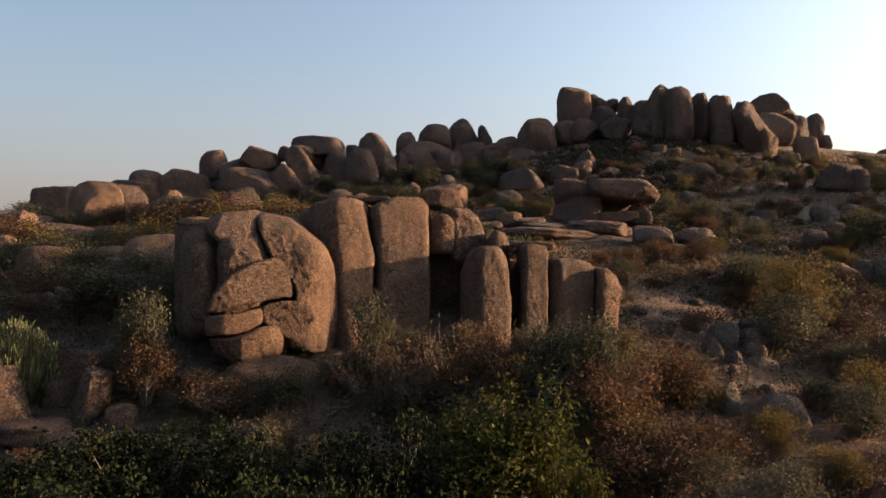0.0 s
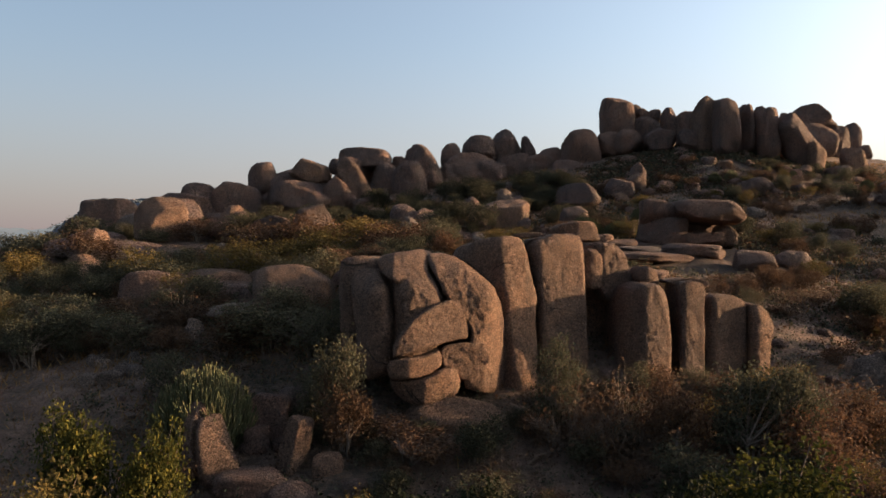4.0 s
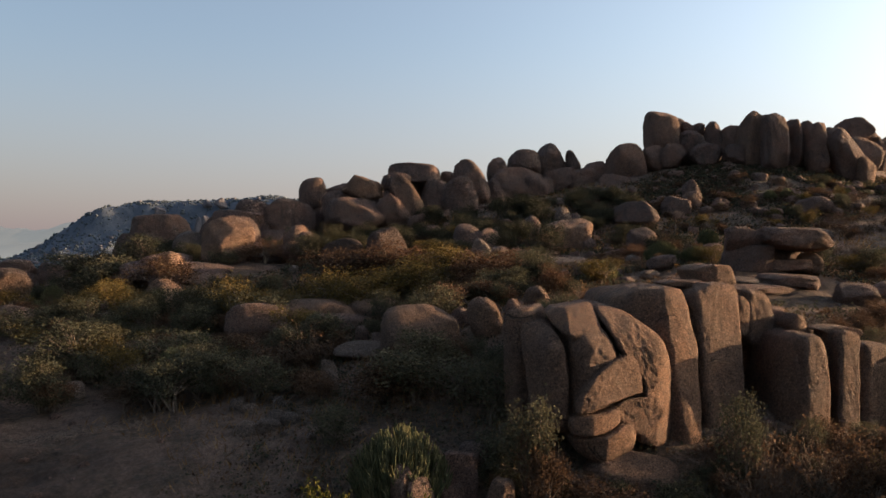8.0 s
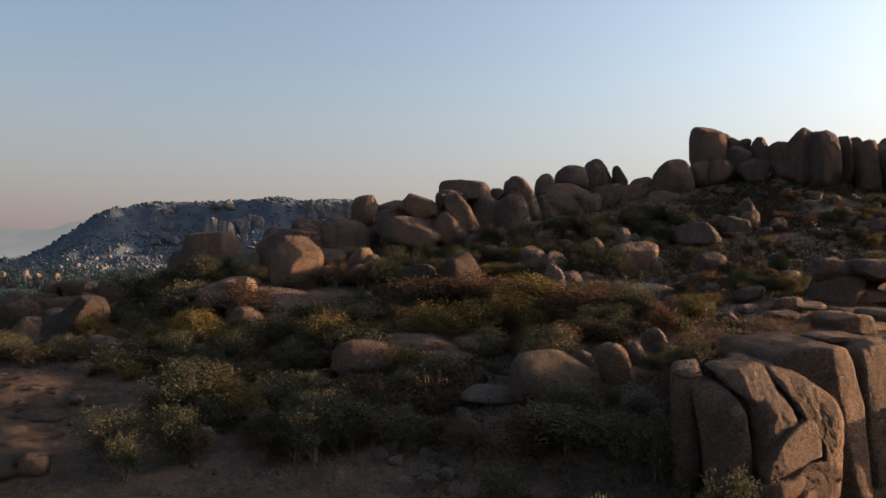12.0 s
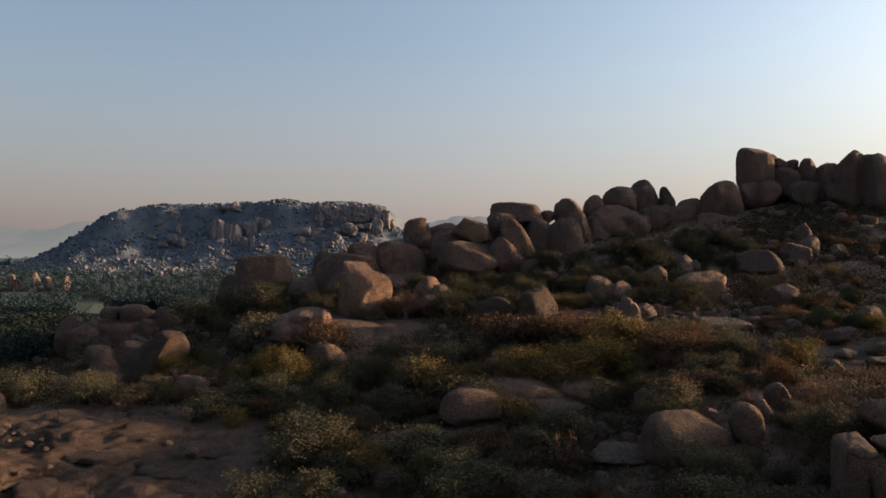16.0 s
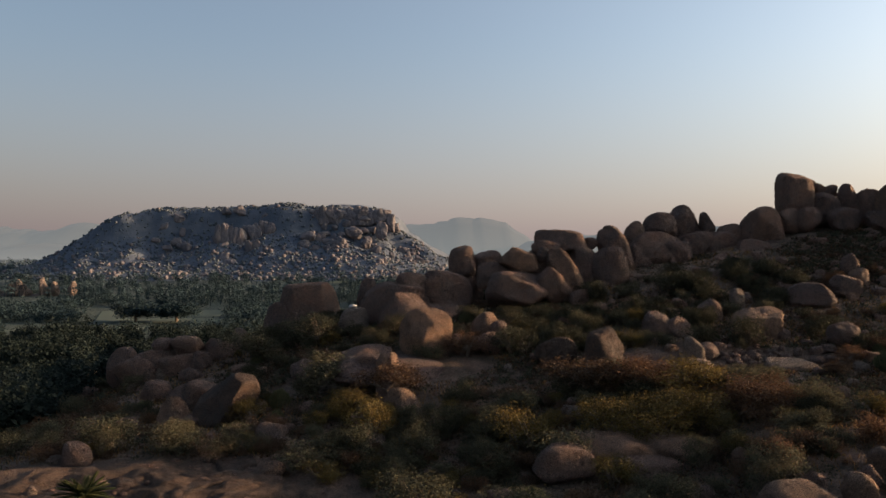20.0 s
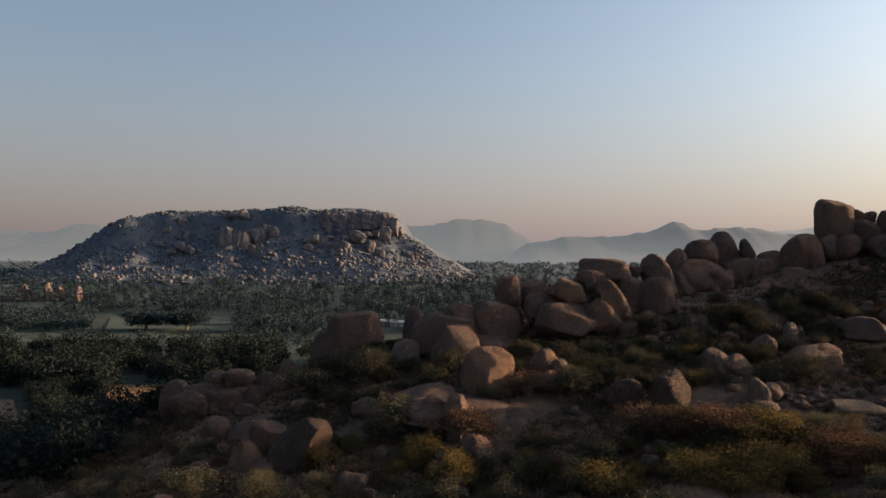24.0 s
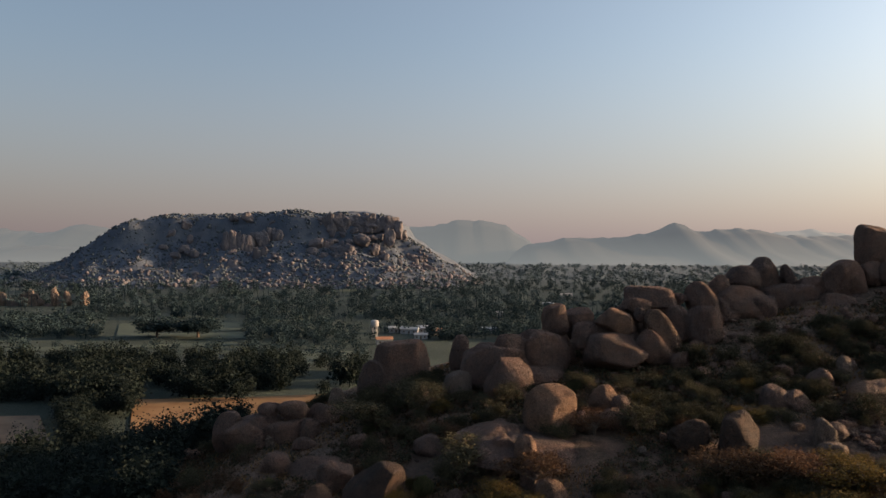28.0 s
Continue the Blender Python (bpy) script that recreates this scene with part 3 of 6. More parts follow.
boulder(72.59, 140.0, 61.03, 2.36, 2.79, "a", 3.2, 0.1, group="ridge boulders")
boulder(48.18, 89.0, 49.07, 5.87, 3.14, "a", 3.4, 0.15, roll=-6, group="ridge boulders")
boulder(49.1, 87.0, 48.39, 2.4, 3.07, "a", 3.2, 0.1, group="ridge boulders")
boulder(91.57, 150.0, 59.08, 6.9, 4.6, "a", 3.2, 0.1, group="ridge boulders")
# the slope
boulder(11.8, 67.5, 45.58, 3.52, 2.38, "a", 6.0, 0.02, rests=True, chips=14)
boulder(16.34, 67.0, 45.54, 6.57, 2.16, "a", 6.0, 0.12, roll=-3, rests=True, chips=16)
boulder(12.32, 67.5, 44.13, 4.35, 1.97, "a", 6.0, 0.0)
boulder(15.26, 67.7, 43.21, 4.98, 1.04, "a", 6.0, 0.0, roll=2)
boulder(17.87, 67.0, 43.38, 2.26, 2.05, "b", 3.0, 0.1)
boulder(16.42, 70.0, 44.18, 4.83, 2.15, "a", 3.0, 0.1)
boulder(9.24, 60.0, 41.37, 8.74, 1.2, "a", 5.0, 0.1, roll=-3)
boulder(12.67, 59.9, 42.1, 5.05, 1.01, "a", 5.0, 0.1, roll=-3)
boulder(5.61, 50.1, 40.45, 4.61, 0.77, "a", 5.0, 0.1, roll=-2)
boulder(15.92, 56.0, 41.02, 3.18, 2.15, "a", 5.0, 0.3, chips=16)
boulder(20.24, 59.2, 41.26, 3.27, 1.63, "a", 3.6, 0.4)
boulder(-0.22, 92.0, 45.88, 6.9, 5.24, "b", 4.0, 0.15, lean=0.1, roll=6, chips=8, cuts=((0, 0, 0.6), (62, -8, 0.7), (10, 62, 0.6)))
boulder(-26.76, 82.0, 43.99, 4.79, 4.03, "d", 2.4, 0.15)
boulder(-22.18, 80.0, 44.84, 5.41, 4.06, "d", 2.8, 0.35, lean=0.15, roll=24, chips=9, cuts=((48, 12, 0.78),))
boulder(-17.09, 45.5, 40.09, 5.13, 2.18, "b", 3.0, 0.15, roll=4)
boulder(-14.48, 48.6, 39.98, 1.5, 1.65, "a", 2.4, 0.1)
boulder(-12.98, 46.0, 40.37, 2.13, 2.56, "b", 2.6, 0.12, roll=14)
boulder(-9.22, 50.0, 41.09, 1.85, 2.08, "b", 2.5, 0.15, roll=16)
boulder(-5.56, 57.0, 40.51, 2.2, 2.55, "b", 2.7, 0.15, roll=6)
boulder(-10.82, 48.3, 40.48, 1.42, 1.79, "a", 2.5, 0.1, roll=16)
boulder(-25.4, 59.0, 39.6, 6.6, 2.1, "b", 5.0, 0.06, roll=2)
boulder(-21.0, 58.4, 39.75, 4.6, 1.8, "b", 4.6, 0.08, roll=3)
boulder(-23.6, 57.2, 38.9, 6.4, 1.7, "a", 4.6, 0.08)
boulder(-26.79, 61.8, 39.64, 2.86, 1.62, "a", 2.8, 0.1)
boulder(-29.9, 56.6, 39.35, 4.8, 2.4, "a", 4.6, 0.1, roll=-3)
boulder(-17.33, 54.0, 40.2, 1.41, 1.58, "b", 2.4, 0.1)
boulder(-20.58, 46.9, 38.28, 3.98, 0.8, "c", 3.2, 0.1)
boulder(-21.15, 50.1, 38.83, 1.01, 1.16, "a", 2.4, 0.1)
boulder(-19.76, 48.2, 38.7, 1.12, 0.89, "a", 2.4, 0.1)
boulder(-61.3, 74.5, 40.31, 6.07, 5.61, "d", 3.0, 0.2, lean=0.2, roll=-12, chips=4, cuts=((-30, 10, 0.5), (62, 0, 0.6), (-70, 25, 0.6)))
boulder(-67.29, 76.0, 38.54, 3.6, 3.5, "b", 3.4, 0.5, roll=6, chips=4, cuts=((-35, 25, 0.5), (55, 25, 0.5)))
boulder(-63.95, 74.0, 37.99, 3.41, 2.27, "a", 2.6, 0.2)
boulder(-52.82, 75.0, 38.87, 2.3, 2.42, "a", 3.0, 0.45, roll=20)
boulder(-43.06, 73.0, 39.81, 4.4, 4.04, "b", 3.4, 0.5, lean=-0.1, chips=5, cuts=((-20, 10, 0.5), (48, 22, 0.5)))
boulder(-44.5, 76.0, 41.29, 3.5, 3.27, "a", 3.2, 0.3, chips=6, cuts=((-45, 5, 0.55), (30, 10, 0.6)))
boulder(-45.24, 79.0, 43.3, 2.67, 2.55, "b", 2.8, 0.1)
boulder(-47.72, 81.0, 42.95, 3.11, 2.49, "a", 2.5, 0.2)
boulder(-44.84, 83.0, 42.06, 15.42, 2.7, "a", 3.2, 0.3, roll=-3)
boulder(-49.15, 86.0, 43.1, 7.99, 2.4, "a", 2.8, 0.2, roll=6)
boulder(-55.82, 88.0, 41.1, 4.08, 2.72, "a", 2.5, 0.2)
boulder(-31.23, 79.0, 40.19, 9.18, 2.81, "a", 2.8, 0.2, roll=-3)
boulder(-84.8, 104.0, 39.85, 3.86, 3.86, "a", 2.6, 0.1)
boulder(-81.07, 102.0, 39.39, 6.62, 3.47, "a", 3.6, 0.1)
boulder(-75.46, 101.5, 39.53, 5.8, 3.29, "a", 3.4, 0.1, roll=4)
boulder(-80.49, 102.8, 40.7, 7.31, 2.06, "a", 4.0, 0.1, roll=-2)
boulder(-78.8, 103.0, 42.17, 3.18, 2.07, "a", 2.5, 0.1, rests=True)
boulder(-75.15, 103.0, 42.11, 4.3, 2.86, "a", 2.8, 0.1, rests=True)
boulder(-71.17, 104.0, 41.03, 4.82, 4.34, "a", 2.7, 0.1, roll=12)
boulder(-72.38, 100.0, 40.21, 3.09, 3.09, "a", 2.8, 0.1)
boulder(-69.37, 106.0, 40.43, 2.78, 3.27, "a", 2.5, 0.1)
boulder(-70.49, 112.0, 42.71, 2.59, 2.08, "c", 2.6, 0.2)
boulder(-72.43, 97.0, 38.98, 3.3, 1.95, "a", 2.6, 0.1)
boulder(-69.38, 90.0, 37.47, 7.8, 3.34, "a", 3.0, 0.15)
boulder(-67.66, 95.0, 38.27, 7.34, 1.47, "c", 3.2, 0.1)
boulder(-75.04, 92.0, 37.42, 4.27, 3.56, "a", 2.8, 0.1)
boulder(-33.88, 92.0, 46.88, 3.98, 1.99, "b", 2.8, 0.2, roll=4)
boulder(-32.37, 90.0, 45.74, 2.37, 2.51, "a", 2.6, 0.1, roll=10)
boulder(-33.74, 88.0, 44.44, 3.68, 2.72, "a", 2.6, 0.2)
boulder(-52.08, 105.0, 45.9, 4.38, 3.41, "c", 2.7, 0.35, roll=-12)
boulder(-51.64, 118.0, 49.1, 3.28, 4.55, "a", 2.6, 0.2)
boulder(-44.88, 104.0, 46.43, 7.23, 6.43, "a", 2.7, 0.15)
boulder(-43.93, 110.0, 49.82, 6.8, 5.1, "a", 2.7, 0.15)
boulder(-47.62, 112.0, 46.95, 5.19, 7.78, "a", 2.7, 0.2)
boulder(-12.41, 92.0, 46.62, 3.98, 2.85, "a", 2.6, 0.2)
boulder(-4.3, 97.0, 47.79, 3.3, 3.0, "a", 2.6, 0.2)
boulder(0.64, 100.0, 49.61, 2.32, 2.01, "c", 2.4, 0.1)
boulder(-11.34, 82.0, 44.74, 2.54, 2.54, "c", 3.0, 0.3)
boulder(-11.71, 79.5, 43.18, 3.08, 1.35, "c", 3.0, 0.1)
boulder(10.4, 100.0, 50.08, 6.15, 2.62, "a", 2.7, 0.2, roll=8)
boulder(19.75, 105.0, 52.0, 2.91, 2.58, "b", 2.6, 0.2)
boulder(16.95, 103.0, 50.8, 3.96, 3.17, "a", 3.2, 0.2)
boulder(7.64, 86.0, 46.24, 3.31, 2.25, "a", 2.5, 0.1)
boulder(8.34, 78.0, 43.09, 3.6, 1.44, "b", 3.6, 0.05)
boulder(2.57, 102.4, 49.04, 2.36, 1.73, "a", 2.4, 0.1)
boulder(-9.97, 92.0, 45.88, 4.95, 3.11, "a", 2.6, 0.3, roll=-8)
boulder(33.41, 98.0, 50.48, 5.28, 2.71, "a", 2.6, 0.2)
boulder(21.39, 110.0, 54.17, 2.54, 2.54, "a", 2.4, 0.2)
boulder(-2.09, 79.3, 43.38, 5.49, 1.1, "c", 3.6, 0.05)
boulder(30.39, 53.3, 38.69, 1.39, 1.72, "c", 2.5, 0.1)
boulder(31.9, 53.1, 38.69, 2.03, 1.87, "c", 2.5, 0.1)
boulder(31.17, 62.0, 40.85, 2.09, 2.38, "a", 2.8, 0.2)
boulder(12.85, 77.6, 44.51, 2.38, 1.78, "a", 2.6, 0.2)
boulder(5.55, 62.4, 42.86, 2.39, 1.24, "b", 2.8, 0.1)
boulder(40.91, 73.5, 43.93, 2.48, 1.92, "c", 2.5, 0.2)
boulder(37.63, 73.7, 43.83, 1.92, 1.92, "c", 2.5, 0.2)
boulder(14.98, 39.2, 35.61, 1.68, 1.5, "c", 2.6, 0.1, roll=14)
boulder(14.29, 39.2, 35.43, 0.78, 0.78, "c", 2.4, 0.1)
boulder(16.51, 39.78, 35.36, 1.34, 1.1, "c", 2.6, 0.2, roll=6)
boulder(18.29, 41.6, 35.72, 1.66, 1.28, "c", 2.5, 0.1, roll=-6)
boulder(17.45, 42.5, 35.93, 1.11, 0.52, "c", 2.6, 0.1)
boulder(16.15, 38.4, 34.88, 1.29, 0.82, "a", 2.5, 0.1)
boulder(14.6, 37.1, 34.77, 0.74, 0.85, "c", 2.5, 0.2, roll=10)
boulder(13.95, 37.8, 35.13, 0.93, 0.98, "c", 2.5, 0.2, roll=10)
boulder(15.94, 37.3, 34.48, 1.89, 0.51, "c", 3.0, 0.1)
boulder(17.98, 40.2, 35.13, 0.99, 0.68, "a", 2.4, 0.1)
boulder(14.11, 35.7, 34.31, 0.66, 0.6, "a", 2.4, 0.1)
boulder(12.12, 31.66, 33.79, 1.55, 1.21, "c", 2.8, 0.2, roll=10)
boulder(14.12, 31.2, 32.97, 2.68, 2.2, "c", 3.6, 0.2, roll=4)
boulder(-17.15, 28.0, 35.0, 1.1, 2.3, "b", 4.5, 0.25, roll=4, chips=6, cuts=((-30, 10, 0.6), (40, 15, 0.6)))
boulder(-16.2, 27.7, 34.7, 1.6, 2.1, "b", 4.0, 0.3, lean=-0.25, chips=5, cuts=((25, 5, 0.45), (60, 30, 0.55)))
boulder(-13.5, 28.4, 34.9, 1.15, 1.4, "b", 6.0, 0.12, lean=0.12, roll=-10, chips=6, cuts=((-25, 0, 0.6), (35, 5, 0.6)))
boulder(-14.95, 30.6, 35.3, 1.6, 1.5, "a", 7.0, 0.05, roll=-6, chips=5, cuts=((5, 5, 0.6),))
boulder(-15.8, 30.1, 35.1, 0.85, 1.3, "a", 5.0, 0.1, chips=6)
boulder(-15.2, 29.4, 34.5, 1.0, 0.9, "a", 6.0, 0.1, roll=8, chips=6)
boulder(-14.3, 32.2, 35.6, 1.5, 0.9, "a", 5.0, 0.1, chips=6)
boulder(-14.9, 27.0, 33.6, 2.6, 0.6, "a", 5.0, 0.1, chips=6)
boulder(-13.2, 26.2, 33.2, 1.7, 0.9, "a", 5.0, 0.15, chips=8)
boulder(-12.2, 28.0, 34.0, 1.2, 0.5, "b", 5.0, 0.1, chips=8)
boulder(-11.0, 26.6, 33.4, 1.0, 0.5, "a", 5.0, 0.1, chips=8)
boulder(-22.45, 43.6, 37.51, 1.0, 1.14, "c", 2.8, 0.2, roll=16)
boulder(-25.51, 37.0, 35.5, 1.59, 0.74, "c", 2.8, 0.2)
boulder(-27.07, 40.6, 36.0, 0.81, 0.56, "c", 2.6, 0.2)
boulder(-24.24, 38.0, 35.91, 1.05, 0.64, "c", 2.6, 0.2)
boulder(-24.64, 40.2, 36.24, 0.68, 0.49, "c", 2.6, 0.2)
boulder(-46.29, 40.4, 35.54, 1.56, 1.06, "b", 3.0, 0.2)
boulder(-64.27, 64.6, 37.98, 1.29, 1.09, "c", 2.6, 0.3)
boulder(-66.23, 82.0, 40.09, 4.41, 1.89, "a", 3.0, 0.1)
boulder(-75.62, 100.8, 39.07, 3.1, 1.86, "a", 2.6, 0.1)
boulder(-35.98, 52.3, 37.0, 2.42, 0.97, "c", 2.8, 0.1)
boulder(-38.66, 45.2, 35.93, 1.75, 1.05, "c", 2.6, 0.2)
boulder(-35.52, 47.3, 36.51, 1.83, 1.31, "a", 2.6, 0.1)
boulder(-21.89, 41.4, 37.21, 0.83, 1.28, "c", 2.8, 0.2, roll=10)
boulder(-24.49, 37.1, 35.66, 1.32, 0.69, "c", 2.6, 0.1)
boulder(-23.49, 37.5, 35.88, 0.87, 0.64, "c", 2.6, 0.1)
# the slope
boulder(6.59, 63.0, 42.72, 4.37, 0.58, "a", 3.0, 0.1, roll=2)
boulder(7.97, 59.2, 42.17, 3.65, 0.55, "c", 3.0, 0.1, roll=-2)
boulder(7.13, 56.0, 41.67, 4.75, 0.6, "a", 3.0, 0.1)
boulder(3.47, 59.3, 42.3, 2.74, 0.46, "a", 3.0, 0.1)
boulder(1.71, 61.7, 42.57, 1.9, 0.67, "c", 3.0, 0.1)
boulder(-1.06, 58.2, 42.16, 1.62, 0.63, "a", 3.0, 0.1)
boulder(13.95, 80.4, 44.58, 1.61, 0.99, "a", 3.0, 0.1)
boulder(10.7, 77.9, 44.06, 1.8, 0.84, "c", 3.0, 0.1)
boulder(16.26, 80.7, 44.69, 1.62, 0.87, "c", 3.0, 0.1)
boulder(5.12, 84.4, 44.44, 1.95, 0.91, "a", 3.0, 0.1)
boulder(-3.11, 66.4, 42.73, 1.43, 1.23, "a", 3.0, 0.2)
boulder(-4.74, 66.6, 42.46, 1.54, 0.82, "c", 3.0, 0.2)
boulder(-26.27, 40.0, 35.93, 0.93, 0.43, "c", 2.6, 0.1)
# the split outcrop
block([(-8.55, 41.76), (-7.97, 41.88), (-7.16, 41.67), (-6.25, 40.97), (-5.57, 40.4), (-5.22, 39.69), (-4.97, 38.68), (-4.83, 37.15), (-4.92, 35.27), (-6.01, 35.47), (-6.95, 35.83), (-6.65, 37.2), (-6.55, 38.44), (-7.76, 39.99), (-8.03, 40.57), (-8.38, 41.16)], 0.0, 5.0, 0.36, crest=(-5.82, 0.06, 0.0, 1.1), dome=True, hub=(-5.74, 38.7))
block([(-10.57, 40.72), (-9.9, 40.97), (-8.59, 40.99), (-7.36, 40.2), (-6.36, 39.16), (-6.23, 36.03), (-7.82, 35.44), (-10.23, 36.15)], 1.3, 3.0, 0.3, dome=True)
block([(-10.85, 41.54), (-10.47, 41.76), (-8.84, 42.02), (-8.6, 41.85), (-8.5, 41.22), (-8.46, 40.44), (-9.81, 40.44), (-10.49, 40.95)], 0.15, 3.0, 0.3, dome=True, skew=0.1)
block([(-12.73, 41.32), (-12.52, 41.59), (-11.51, 41.74), (-11.24, 41.48), (-11.24, 40.47), (-11.24, 35.96), (-12.68, 35.96)], 34.2, 3.0, 0.55, crest=(-12.04, 0.0, 0.5, 0.3), skew=0.3)
block([(-12.05, 40.71), (-11.96, 41.02), (-11.15, 41.09), (-10.66, 40.9), (-10.24, 40.19), (-10.03, 38.73), (-10.09, 36.55), (-10.95, 36.25), (-11.67, 36.2), (-11.83, 38.69)], -0.2, 2.4, 0.55, crest=(-10.95, 0.0, 0.6, 0.25), dome=True, skew=0.3)
block([(-9.99, 40.68), (-9.68, 40.96), (-8.62, 41.02), (-8.32, 40.84), (-8.02, 40.34), (-7.84, 39.82), (-7.84, 38.71), (-8.2, 36.51), (-9.95, 36.57), (-10.05, 38.25), (-10, 39.46)], -0.1, 2.4, 0.45, crest=(-9.39, 0.0, 1.2, 0.1), dome=True, skew=0.1)
block([(-9.97, 37.75), (-9.79, 38.18), (-9.35, 38.77), (-9, 39.13), (-8.11, 39.63), (-7.48, 39.82), (-6.97, 39.65), (-6.67, 39.21), (-6.6, 38.59), (-6.71, 38.05), (-7.43, 37.97), (-8.33, 37.82), (-9.11, 37.57), (-9.66, 37.44), (-9.92, 37.44)], -0.5, 2.2, 0.22, crest=(-9.11, 0.0, 0.3, 0.05), tilt=(0.25, 0.08), dome=True)
block([(-10.25, 36.82), (-10.19, 37.18), (-9.75, 37.34), (-8.7, 37.46), (-7.97, 37.64), (-7.86, 37.39), (-7.86, 36.93), (-8.48, 36.59), (-9.36, 36.48), (-10.07, 36.43)], -0.85, 2.6, 0.22, crest=(-9.25, 0.0, 0.6, 0.1), tilt=(0.1, 0.0), dome=True)
block([(-10.19, 36.35), (-9.36, 36.41), (-8.48, 36.55), (-7.79, 36.86), (-7.25, 36.8), (-7.02, 36.3), (-7.07, 35.72), (-7.36, 35.35), (-8.26, 35.15), (-9.14, 35.23), (-9.84, 35.64)], -0.8, 3.0, 0.4, crest=(-8.59, 0.0, 0.6, 0.2), tilt=(0.1, -0.25), dome=True)
block([(-7.94, 37.58), (-7.75, 37.8), (-7.06, 37.88), (-5.98, 37.91), (-5.59, 37.17), (-5.88, 36.63), (-6.94, 36.16), (-7.34, 36.67), (-7.87, 36.89)], -0.06, 2.0, 0.12, dome=True)
block([(-7.4, 41.27), (-7, 42.17), (-5.94, 42.54), (-4.35, 42.7), (-3.9, 42.54), (-3.66, 41.8), (-3.53, 40.74), (-3.26, 39.94), (-3.29, 38.88), (-3.31, 37.02), (-3.47, 34.64), (-4.88, 34.64), (-5.41, 38.09), (-6.05, 40.21)], 34.2, 7.0, 0.32, crest=(-4.72, -0.12, 0.9, 0.5), tilt=(0.0, 0.14))
block([(-3.66, 41.3), (-3.63, 42.09), (-3.22, 42.45), (-2.29, 42.78), (-1.06, 42.78), (-0.76, 42.4), (-0.71, 41.3), (-0.71, 39.67), (-0.63, 36.94), (-0.71, 34.21), (-3.11, 34.21), (-3.22, 38.03), (-3.33, 39.94)], 35.2, 6.0, 0.3, crest=(-2.95, -0.08, 1.2, 0.42), tilt=(0.0, 0.1))
block([(-0.77, 40.96), (-0.79, 41.64), (-0.41, 42.02), (0.24, 42.11), (0.56, 41.7), (0.65, 40.96), (0.53, 39.93), (-0.71, 39.93)], 38.2, 2.6, 0.25, crest=(-0.06, 0.0, 0.3, 0.4))
block([(-0.36, 42.19), (0.18, 42.43), (1.37, 42.37), (1.9, 41.87), (2.17, 41.36), (2.38, 40.53), (2.32, 39.34), (0.48, 39.34), (0.18, 40.83)], 38.6, 3.6, 0.3, crest=(0.65, 0.0, 0.6, 0.45))
block([(-1.33, 43.4), (-0.44, 43.66), (0.76, 43.66), (0.98, 43.25), (1.2, 42.49), (0.19, 42.46), (-1.01, 42.65)], 41.2, 3.4, 0.2, crest=(-0.13, 0.0, 0.2, 0.4))
block([(2.33, 40.69), (2.8, 41.16), (3.26, 40.95), (3.49, 40.23), (3.47, 39.06), (2.45, 39.06)], 37.8, 2.6, 0.25, crest=(2.74, 0.0, 0.4, 0.5))
block([(-0.99, 41.11), (2.04, 41.2), (2.66, 40.24), (2.53, 34.06), (-0.99, 34.06)], 40.0, 3.0, 0.3)
block([(2.88, 39.57), (6.04, 39.57), (6.79, 39.03), (6.79, 34.23), (2.88, 34.23)], 39.0, 2.6, 0.3)
block([(0.94, 39.13), (1.32, 40.05), (1.86, 40.37), (2.59, 40.37), (3.02, 39.99), (3.29, 38.86), (3.35, 36.97), (3.29, 34.81), (0.84, 34.81), (0.86, 37.51)], 34.9, 3.4, 0.32, crest=(1.78, 0.0, 1.1, 0.4))
block([(3.8, 40.22), (3.94, 40.41), (4.33, 40.47), (5.1, 40.38), (5.27, 39.94), (5.19, 39.11), (5.22, 36.89), (5.22, 34.67), (3.83, 34.67), (3.88, 38)], 36.0, 2.2, 0.12, crest=(4.05, 0.0, 0.6, 0.4))
block([(3.43, 40.45), (4.42, 40.59), (5.5, 40.5), (5.59, 40.22), (5.27, 40.02), (4.57, 40.19), (3.63, 40.28)], 36.8, 2.0, 0.07)
block([(5.39, 39.54), (5.84, 39.71), (6.98, 39.65), (7.66, 39.37), (7.8, 38.8), (7.8, 34.55), (5.39, 34.55)], 36.8, 3.4, 0.25, crest=(5.84, 0.0, 0.5, 0.4))
block([(7.76, 39.25), (8.27, 39.25), (8.84, 38.86), (9.16, 38.23), (9.21, 37.89), (8.96, 37.24), (8.9, 34.53), (7.76, 34.53)], 37.0, 3.2, 0.3, crest=(8.13, 0.0, 0.2, 0.5))
block([(-4.26, 42.76), (-3.57, 42.9), (-2.77, 42.9), (-2.71, 42.73), (-3.86, 42.59)], 37.4, 2.6, 0.06)
# its footing
boulder(-7.4, 32.8, 34.5, 4.6, 2.1, "b", 3.6, 0.1, rests=True)
boulder(-3.2, 35.6, 34.4, 4.4, 3.0, "b", 3.6, 0.1, rests=True)

# ---- plants ----
def leaves_mesh(name, centres, normals, size, material, rs, slim=0.55):
    """One small folded leaf at each centre."""
    n = len(centres)
    a = rs.normal(size=(n, 3))
    a -= (a * normals).sum(1)[:, None] * normals
    a /= np.linalg.norm(a, axis=1)[:, None] + 1e-6
    b = np.cross(normals, a)
    s = size * rs.uniform(0.6, 1.3, (n, 1))
    v = np.stack([centres - a * s, centres + b * s * slim + normals * s * 0.15, centres + a * s, centres - b * s * slim + normals * s * 0.15], 1).reshape(-1, 3)
    k = np.arange(n)[:, None] * 4
    return v, np.hstack([k, k + 1, k + 2, k + 3])


